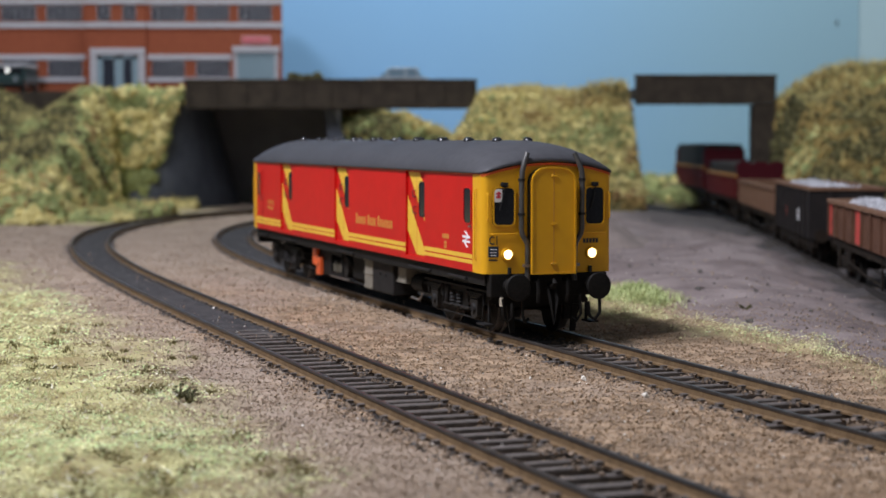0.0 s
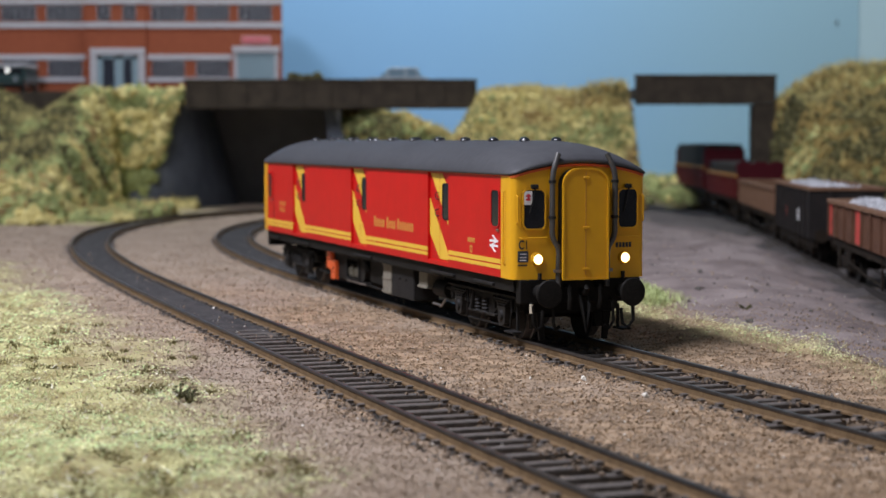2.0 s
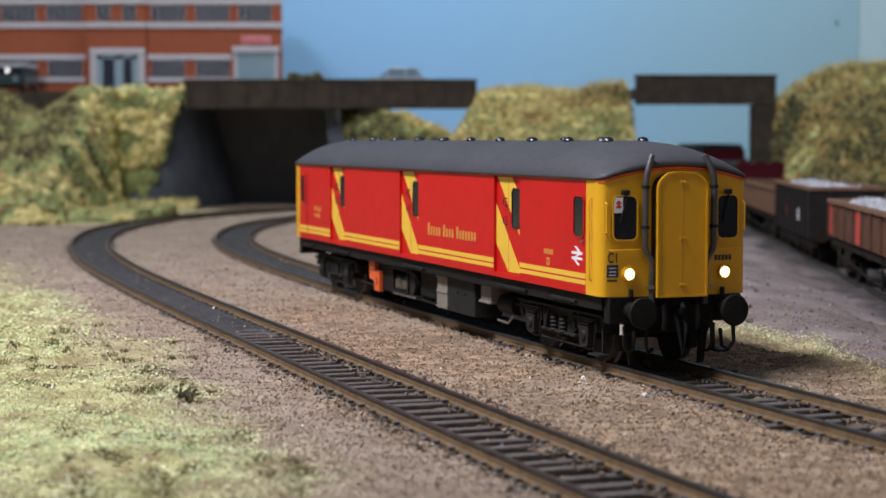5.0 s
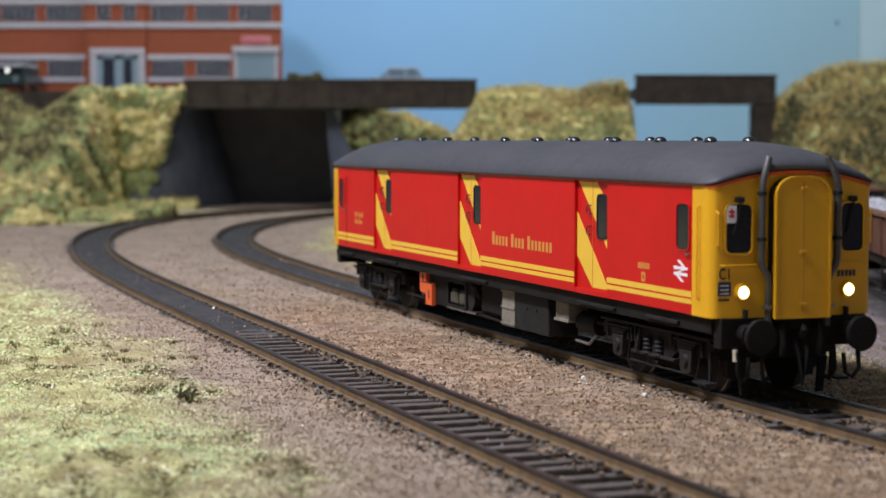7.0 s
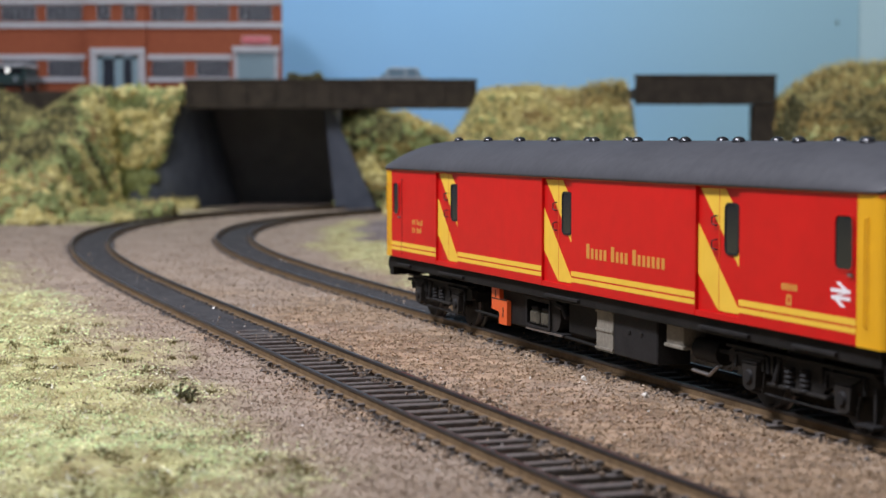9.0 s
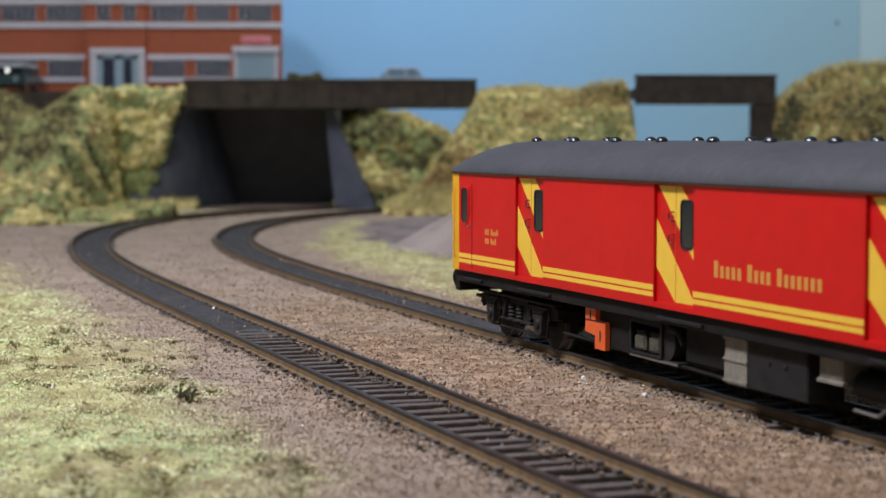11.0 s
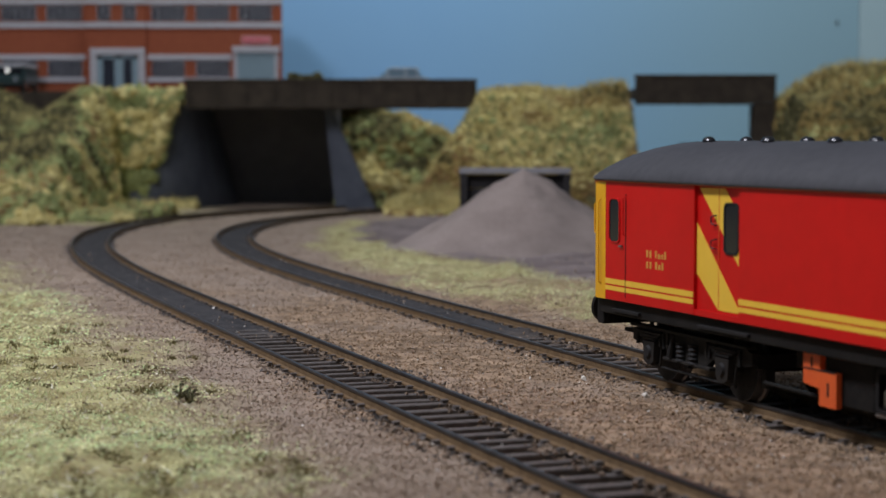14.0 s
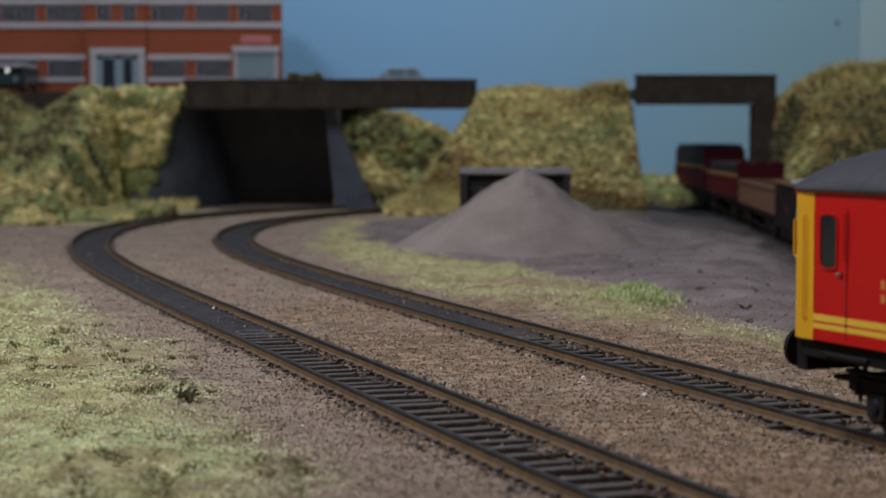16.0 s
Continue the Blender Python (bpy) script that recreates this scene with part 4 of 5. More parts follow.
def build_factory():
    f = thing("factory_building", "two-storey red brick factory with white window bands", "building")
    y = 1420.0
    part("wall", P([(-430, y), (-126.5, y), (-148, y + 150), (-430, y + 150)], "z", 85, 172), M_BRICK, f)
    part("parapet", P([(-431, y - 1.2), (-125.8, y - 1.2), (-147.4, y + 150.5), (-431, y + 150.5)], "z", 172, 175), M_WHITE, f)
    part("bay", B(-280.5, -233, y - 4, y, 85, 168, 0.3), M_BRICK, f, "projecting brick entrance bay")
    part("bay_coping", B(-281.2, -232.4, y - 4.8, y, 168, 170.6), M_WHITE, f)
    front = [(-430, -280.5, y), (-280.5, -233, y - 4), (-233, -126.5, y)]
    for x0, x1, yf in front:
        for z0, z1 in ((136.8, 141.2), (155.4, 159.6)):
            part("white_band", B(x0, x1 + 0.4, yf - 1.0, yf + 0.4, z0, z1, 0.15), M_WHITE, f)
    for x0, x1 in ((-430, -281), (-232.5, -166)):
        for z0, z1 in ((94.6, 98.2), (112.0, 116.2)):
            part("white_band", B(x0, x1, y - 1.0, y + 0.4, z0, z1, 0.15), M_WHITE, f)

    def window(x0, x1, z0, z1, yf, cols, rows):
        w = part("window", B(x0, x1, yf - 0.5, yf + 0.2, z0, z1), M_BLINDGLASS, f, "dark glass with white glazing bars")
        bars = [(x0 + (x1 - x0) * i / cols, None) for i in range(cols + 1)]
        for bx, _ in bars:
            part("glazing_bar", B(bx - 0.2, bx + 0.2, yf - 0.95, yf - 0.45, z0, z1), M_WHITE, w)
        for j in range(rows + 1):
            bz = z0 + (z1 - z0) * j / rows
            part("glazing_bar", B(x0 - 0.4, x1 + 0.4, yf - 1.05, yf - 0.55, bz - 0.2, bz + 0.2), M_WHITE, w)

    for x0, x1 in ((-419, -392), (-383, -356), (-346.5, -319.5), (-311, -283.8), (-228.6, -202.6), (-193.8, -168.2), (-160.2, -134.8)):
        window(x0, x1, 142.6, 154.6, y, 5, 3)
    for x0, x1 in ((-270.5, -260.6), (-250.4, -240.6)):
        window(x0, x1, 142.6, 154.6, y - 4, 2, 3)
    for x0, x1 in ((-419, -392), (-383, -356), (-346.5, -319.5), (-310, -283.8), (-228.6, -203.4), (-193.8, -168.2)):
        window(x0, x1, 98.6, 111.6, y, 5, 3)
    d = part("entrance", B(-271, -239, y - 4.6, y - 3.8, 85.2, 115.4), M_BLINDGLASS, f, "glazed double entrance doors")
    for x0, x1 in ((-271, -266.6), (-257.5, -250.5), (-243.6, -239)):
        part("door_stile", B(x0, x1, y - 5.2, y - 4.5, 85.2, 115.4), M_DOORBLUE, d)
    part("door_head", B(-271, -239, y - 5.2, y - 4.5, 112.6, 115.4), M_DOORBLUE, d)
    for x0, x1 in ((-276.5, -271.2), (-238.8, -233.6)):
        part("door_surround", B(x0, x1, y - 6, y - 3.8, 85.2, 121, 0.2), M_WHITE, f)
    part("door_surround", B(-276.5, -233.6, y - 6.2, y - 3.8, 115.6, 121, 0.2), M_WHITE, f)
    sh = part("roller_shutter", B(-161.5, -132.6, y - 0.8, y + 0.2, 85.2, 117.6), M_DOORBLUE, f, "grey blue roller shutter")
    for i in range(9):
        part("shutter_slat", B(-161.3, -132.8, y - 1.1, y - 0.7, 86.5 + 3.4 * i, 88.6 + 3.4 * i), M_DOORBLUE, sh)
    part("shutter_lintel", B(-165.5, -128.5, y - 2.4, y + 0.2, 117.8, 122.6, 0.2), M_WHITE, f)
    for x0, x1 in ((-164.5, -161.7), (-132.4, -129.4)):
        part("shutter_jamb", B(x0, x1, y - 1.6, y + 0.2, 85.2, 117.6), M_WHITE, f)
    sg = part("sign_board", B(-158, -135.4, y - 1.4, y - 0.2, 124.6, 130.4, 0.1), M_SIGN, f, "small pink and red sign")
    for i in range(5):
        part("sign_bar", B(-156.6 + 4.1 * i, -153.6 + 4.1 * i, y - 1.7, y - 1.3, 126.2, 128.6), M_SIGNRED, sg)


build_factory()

M_CARWHITE = mat("pale_car_paint", (0.42, 0.46, 0.48), (0.46, 0.50, 0.52), 20, 0.3)
M_CARDARK = mat("dark_green_car_paint", (0.02, 0.045, 0.045), (0.03, 0.055, 0.055), 20, 0.25)
M_CARGLASS = mat("pale_car_glass", (0.16, 0.24, 0.30), (0.20, 0.28, 0.34), 8, 0.1)
M_CHROME = mat("bright_lamp_glass", (0.85, 0.87, 0.9), (0.8, 0.82, 0.85), 4, 0.08, metal=0.9)


def build_car(label, paint, m, length=52.0):
    c = thing("parked_car", label, "car", "parked cars", m)
    h = length / 2
    part("body", P([(-h, 3.5), (-h, 8.5), (-h + 2, 10), (h - 13, 10), (h - 1.5, 8.8), (h, 7.4), (h, 3.5)], "y", -10.5, 10.5), paint, c)
    part("cabin_glass", P([(-h + 5, 9.9), (-h + 9, 16.6), (h - 23, 16.6), (h - 15, 9.9)], "y", -9.2, 9.2), M_CARGLASS, c)
    part("roof", B(-h + 8.6, h - 22.4, -9.0, 9.0, 16.3, 17.3, 0.4), paint, c)
    for x in (-h + 9, (-h + h - 16) / 2, h - 21):
        for s in (-1, 1):
            part("pillar", T([(x - 0.5, s * 9.2, 10), (x, s * 9.1, 16.6)], 0.5, 6), paint, c)
    for x in (-h + 9.5, h - 9.5):
        for s in (-1, 1):
            wh = part("wheel", T([(x, s * 8.2, 4.0), (x, s * 10.8, 4.0)], 4.0, 16), M_RUB, c)
            part("hub", T([(x, s * 10.6, 4.0), (x, s * 11.0, 4.0)], 2.0, 12), M_CHROME, wh)
    for s in (-1, 1):
        part("headlamp", T([(h - 0.6, s * 7.6, 6.6), (h + 0.4, s * 7.6, 6.6)], 1.3, 12), M_CHROME, c)
    part("bumper", B(h - 0.6, h + 1.0, -10.4, 10.4, 3.8, 4.9, 0.2), M_BOX, c)
    return c


build_car("pale grey saloon car parked on the road bridge", M_CARWHITE, mm(-36, 1338, 85.2, 0, 0, 180))


def build_van():
    v = thing("parked_van", "dark green van with a pale roof and a bright white glint", "van", "", mm(-329, 1384, 85.2))
    part("body", B(-14, 14, -24, 24, 4, 19, 1.2), M_CARDARK, v)
    part("bonnet", B(-12.5, 12.5, -33, -24, 4, 13, 1.2), M_CARDARK, v)
    part("windscreen", B(-12, 12, -24.6, -23.8, 12.5, 18.2), M_GLASS, v)
    part("roof", B(-13.6, 13.6, -23, 23.6, 19, 21.4, 0.8), M_WHITE, v, "pale roof")
    for s in (-1, 1):
        for y in (-24, 16):
            wh = part("wheel", T([(s * 11.4, y, 4.2), (s * 14.2, y, 4.2)], 4.2, 16), M_RUB, v)
            part("hub", T([(s * 14.0, y, 4.2), (s * 14.4, y, 4.2)], 2.0, 12), M_CHROME, wh)
        part("headlamp", T([(s * 9.0, -33.4, 9.5), (s * 9.0, -32.6, 9.5)], 1.7, 14), M_CHROME, v)
    part("bumper", B(-13, 13, -34.4, -33, 4.2, 5.8, 0.3), M_BOX, v)
    # added glowing disc that stands for the white glint on the van
    part("round_lamp", T([(1.0, -25.4, 16.4), (1.0, -24.4, 16.4)], [1.3, 1.5], 16), glow("van_glint", (1.0, 0.98, 0.95), 1.6), v, "small glowing white disc standing for a glint")


build_van()

# ---- embankments and scatter foliage ----
def ico():
    bm = bmesh.new()
    bmesh.ops.create_icosphere(bm, subdivisions=1, radius=1.08)
    v = np.array([list(q.co) for q in bm.verts])
    f = np.array([[q.index for q in p.verts] for p in bm.faces])
    bm.free()
    return v, f


ICO_V, ICO_F = ico()


def clump_mesh(name, centres, sizes, material, parent, seed, ragged=0.45):
    """Many small ragged tufts of scatter, joined."""
    r = np.random.RandomState(seed)
    k = len(centres)
    jit = 1 + ragged * (r.rand(k, len(ICO_V), 1) * 2 - 1)
    sc = sizes[:, None, None] * (0.7 + 0.6 * r.rand(k, 1, 3))
    V = centres[:, None, :] + ICO_V[None] * jit * sc
    F = ICO_F[None] + (np.arange(k) * len(ICO_V))[:, None, None]
    ob = raw(name, V.reshape(-1, 3).tolist(), F.reshape(-1, 3).tolist(), material, parent)
    tagged(ob, kind="stuff")
    return ob


def fibre_mesh(name, roots, lengths, width, material, parent, seed, lean=0.7, bend=0.5):
    """Many thin bent blades, joined: each a narrow quad and a tip."""
    r = np.random.RandomState(seed)
    k = len(roots)
    a = r.rand(k) * 2 * math.pi
    side = np.stack([np.cos(a), np.sin(a), np.zeros(k)], 1) * (width * (0.6 + 0.8 * r.rand(k)))[:, None]
    b = r.rand(k) * 2 * math.pi
    out = np.stack([np.cos(b), np.sin(b), np.zeros(k)], 1) * (lean * r.rand(k) * lengths)[:, None]
    up = np.zeros((k, 3))
    up[:, 2] = lengths
    mid = roots + up * 0.55 + out * (0.55 - 0.35 * bend)
    tip = roots + up * (1 - 0.35 * r.rand(k)[:, None]) + out
    V = np.stack([roots - side, roots + side, mid + side * 0.7, mid - side * 0.7, tip], 1).reshape(-1, 3)
    base = np.arange(k) * 5
    F = [(i, i + 1, i + 2, i + 3) for i in base.tolist()] + [(i + 3, i + 2, i + 4) for i in base.tolist()]
    ob = raw(name, V.tolist(), F, material, parent)
    tagged(ob, kind="stuff")
    return ob


def ramp(v, a, b):
    return np.clip((v - a) / (b - a), 0, 1)


def h_west(x, y):
    z = (83 - 7 * step(-268, -300, x)) * ramp(y, 1085, 1312) ** 0.75 * np.where(y > 1334, step(-222, -236, x), step(-234, -250, x))
    return z + (smooth_noise(x, y, 40, 21) - 0.5) * 22 * ramp(y, 1085, 1200)


def h_between(x, y):
    top = np.interp(x, [-100, -85, -60, -30, 0, 20, 40], [0, 70, 74, 66, 52, 40, 30])
    return top * ramp(y, 1348, 1425) ** 0.7 * np.where(x < -50, ramp(y, 1346, 1350), 1) + (smooth_noise(x, y, 22, 22) - 0.5) * 12 * np.where(x < -50, ramp(y, 1346, 1350), 1)


def h_centre(x, y):
    s = np.minimum(ramp(x, -20, 27), ramp(x, 143, 132))
    z = 84 * np.minimum(s, ramp(y, 1268, 1300) ** 0.6)
    z = np.maximum(z, 14 * ramp(x, -44, -10) * ramp(x, 60, 30) * ramp(y, 1200, 1275))
    return z + (smooth_noise(x, y, 24, 23) - 0.5) * 12 * (z > 8) - 4 * (z <= 1)


def h_east(x, y):
    top = np.interp(x, [236, 246, 262, 285, 320, 360, 460], [0, 78, 88, 98, 96, 92, 90])
    return top * ramp(y, 1150, 1235) ** 0.6 + (smooth_noise(x, y, 30, 24) - 0.5) * 16 * (y > 1160)


def h_low(x, y):
    return 15 * ramp(y, 1430, 1520) * step(130, 160, x) + (smooth_noise(x, y, 30, 25) - 0.5) * 8


def embankment(name, label, hf, x0, x1, y0, y1, counts, seed, size=(4, 9), hair=3000):
    e = thing(name, label, "embankment", "embankments")
    st = 5.0
    xs, ys = np.arange(x0, x1 + st, st), np.arange(y0, y1 + st, st)
    X, Y = np.meshgrid(xs, ys)
    Z = hf(X, Y) - 3
    nx = len(xs)
    i = np.arange((len(ys) - 1) * (nx - 1))
    a = (i // (nx - 1)) * nx + i % (nx - 1)
    raw("bank", np.stack([X, Y, Z], -1).reshape(-1, 3).tolist(), np.stack([a, a + 1, a + nx + 1, a + nx], 1).tolist(), M_MOUND, e, smooth=True)
    r = np.random.RandomState(seed)
    def spots(n):
        # even over the surface, so that steep faces are covered too
        px, py = x0 + r.rand(n * 6) * (x1 - x0), y0 + r.rand(n * 6) * (y1 - y0)
        gx = (hf(px + 2, py) - hf(px - 2, py)) / 4
        gy = (hf(px, py + 2) - hf(px, py - 2)) / 4
        keep = r.rand(n * 6) < np.clip(np.sqrt(1 + gx ** 2 + gy ** 2) / 6, 0, 1)
        keep &= hf(px, py) > 1
        px, py = px[keep][:n], py[keep][:n]
        return np.stack([px, py, hf(px, py) - 3 + r.rand(len(px)) * 1.5], 1)
    counts = [(mt, int(1.8 * k), patch) for mt, k, patch in counts]
    n = sum(k for _, k, _ in counts)
    c = spots(n)
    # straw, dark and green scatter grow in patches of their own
    # shade on the west bank's upper left end is put in as dark scatter
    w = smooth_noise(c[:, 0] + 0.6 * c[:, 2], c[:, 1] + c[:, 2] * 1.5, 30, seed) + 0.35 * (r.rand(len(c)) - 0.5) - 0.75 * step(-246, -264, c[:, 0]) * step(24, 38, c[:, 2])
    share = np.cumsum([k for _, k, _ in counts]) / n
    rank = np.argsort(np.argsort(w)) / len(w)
    lo = 0.0
    for (mt, k, patch), hi in zip(counts, share):
        q = c[(rank >= lo) & (rank < hi)]
        lo = hi
        clump_mesh("scatter", q, 0.82 * (size[0] + (size[1] - size[0]) * r.rand(len(q)) ** 2), mt, e, seed + patch)
    c = spots(hair)
    c[:, 2] += 3
    fibre_mesh("fibre_fuzz", c, 2 + 4 * r.rand(len(c)), 0.3, M_FOLIAGE, e, seed + 9, lean=1.2)
    return e


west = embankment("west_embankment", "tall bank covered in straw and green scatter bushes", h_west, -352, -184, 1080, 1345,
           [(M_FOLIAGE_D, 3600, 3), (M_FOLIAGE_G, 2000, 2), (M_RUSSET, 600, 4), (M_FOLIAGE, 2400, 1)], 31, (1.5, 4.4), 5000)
embankment("middle_slope", "shaded green and brown slope under the bridge", h_between, -82, 40, 1346, 1480,
           [(M_FOLIAGE_D, 250, 3), (M_FOLIAGE_G, 350, 2), (M_OCHRE, 550, 5), (M_FOLIAGE, 500, 1)], 41, (2, 5), 2500)
embankment("centre_bank", "square bank of straw and olive scatter between bridges", h_centre, -46, 144, 1200, 1345,
           [(M_FOLIAGE_G, 900, 2), (M_FOLIAGE, 2600, 1), (M_RUSSET, 1300, 4), (M_OCHRE, 1300, 5), (M_FOLIAGE_D, 500, 3)], 51, (1.2, 3.2), 12000)
embankment("east_bank", "rounded bank of olive and yellow scatter bushes", h_east, 238, 470, 1148, 1330,
           [(M_FOLIAGE_D, 2900, 3), (M_OCHRE, 3000, 5), (M_FOLIAGE_G, 700, 2), (M_FOLIAGE, 300, 1)], 61, (1.4, 3.8), 12000)
embankment("far_verge", "low green verge beyond the small bridge", h_low, 120, 380, 1420, 1636,
           [(M_FOLIAGE_G, 350, 2), (M_FOLIAGE, 200, 1)], 71, (3, 6), 1200)
r0 = np.random.RandomState(18)
hx, hz = -262 + 72 * r0.rand(1500), -2 + 86 * r0.rand(1500)
ok = (hx < -228 + (hz + 6) * 0.38 + 3)
clump_mesh("scatter", np.stack([hx, 1322 + 6 * r0.rand(1500), hz], 1)[ok], 2 + 3 * r0.rand(int(ok.sum())), M_FOLIAGE_G, west, 91)
hx, hz = -258 + 66 * r0.rand(1100), 30 + 54 * r0.rand(1100)
ok = (hx < -228 + (hz + 6) * 0.38 + 2) & (smooth_noise(hx, hz, 12, 33) > 0.42)
clump_mesh("scatter", np.stack([hx, 1319 + 6 * r0.rand(1100), hz], 1)[ok], 1.8 + 2.4 * r0.rand(int(ok.sum())), M_FOLIAGE, west, 93)
hx = -270 + 84 * r0.rand(260)
clump_mesh("scatter", np.stack([hx, 1328 + 8 * r0.rand(260), 80 + 5 * r0.rand(260)], 1), 2 + 2.4 * r0.rand(260), M_FOLIAGE, west, 92)
sh = thing("shrub", "small dark green shrub beside the factory", "shrub")
r0 = np.random.RandomState(8)
clump_mesh("leaves", np.stack([-125 + 30 * r0.rand(60), 1428 + 14 * r0.rand(60), 86 + 14 * r0.rand(60)], 1), 2 + 3 * r0.rand(60), M_FOLIAGE_D, sh, 81)

# ---- spoil heap and timber bin ----


def build_heap():
    n, k = 72, 34
    verts, faces = [(38, 856, 36.4)], []
    for j in range(1, k + 1):
        t = j / k
        for i in range(n):
            a = 2 * math.pi * i / n
            rad = t * 70 * (1 + 0.05 * math.sin(3 * a + 1) + 0.03 * math.sin(7 * a))
            x, y = 38 + rad * math.cos(a), 856 + rad * math.sin(a)
            z = -3.2 + 39.6 * (1 - t) ** (1.0 + 0.35 * t)
            nz = noise.noise((x * 0.035, y * 0.035, 3)) * 4.0 + noise.noise((x * 0.2, y * 0.2, 5)) * 0.9 + noise.noise((x * 0.9, y * 0.9, 7)) * 0.35
            verts.append((x, y, z + nz * min(1, 3 * (1 - t) + 0.2)))
    for i in range(n):
        faces.append((0, 1 + i, 1 + (i + 1) % n))
    for j in range(k - 1):
        for i in range(n):
            a, b = 1 + j * n + i, 1 + j * n + (i + 1) % n
            faces.append((a, a + n, b + n, b))
    ob = raw("spoil_mound", verts, faces, M_HEAP, smooth=True)
    tagged(ob, "conical heap of fine grey-brown spoil on the yard", "heap")


build_heap()
M_TIMBER = mat("black_timber", (0.022, 0.021, 0.022), (0.045, 0.042, 0.042), 5, 0.8, bump=0.2, spec=0.15)
M_COPING = mat("pale_grey_coping", (0.26, 0.255, 0.26), (0.33, 0.32, 0.33), 6, 0.8)
tb = thing("timber_bin", "black timber bin with a pale top behind a heap", "storage bin")
for i in range(5):
    part("plank", B(9, 65, 926, 930, -4 + 7.2 * i, 2.8 + 7.2 * i, 0.3), M_TIMBER, tb)
for x in (9, 36, 62):
    part("post", B(x, x + 3.4, 922.4, 925.9, -4, 32), M_TIMBER, tb)
part("coping", B(8.4, 65.6, 921.6, 931, 32.2, 35.2, 0.3), M_COPING, tb)
for x0 in (9, 61.5):
    for i in range(5):
        part("plank", B(x0, x0 + 3.2, 930.1, 962, -4 + 7.2 * i, 2.8 + 7.2 * i, 0.3), M_TIMBER, tb)

# ---- wagons on the siding ----
M_RUSTBROWN = mat("rust_brown_wagon", (0.080, 0.036, 0.021), (0.14, 0.070, 0.043), 5, 0.8, bump=0.1, spec=0.15)
M_RUSTPALE = mat("worn_pale_rust", (0.145, 0.075, 0.043), (0.22, 0.13, 0.082), 4, 0.8, bump=0.1, spec=0.15)
M_BLACKWAGON = mat("black_wagon", (0.012, 0.0105, 0.010), (0.026, 0.021, 0.019), 5, 0.75, bump=0.1, spec=0.15)
M_REDWAGON = mat("dull_red_wagon", (0.085, 0.007, 0.007), (0.12, 0.013, 0.011), 6, 0.7, spec=0.15)
M_MAROON = mat("maroon_end", (0.050, 0.004, 0.008), (0.070, 0.006, 0.010), 8, 0.6, spec=0.15)
M_YELLOWTOP = mat("faded_yellow_rail", (0.27, 0.125, 0.035), (0.34, 0.17, 0.05), 4, 0.7, spec=0.15)
M_REDPATCH = mat("bright_red_patch", (0.55, 0.05, 0.035), (0.45, 0.045, 0.035), 3, 0.6)
M_LOAD = mat("grey_stone_load", (0.34, 0.34, 0.36), (0.56, 0.56, 0.58), 2.0, 0.9, bump=0.6, grain=1.0, per_piece=0.25)
M_DARKLOAD = mat("dark_grey_load", (0.020, 0.019, 0.018), (0.038, 0.034, 0.031), 8, 0.85, bump=0.2, spec=0.15)
M_DARKFRAME = mat("wagon_underframe", (0.009, 0.0068, 0.005), (0.028, 0.019, 0.012), 3, 0.8, bump=0.1, spec=0.15)


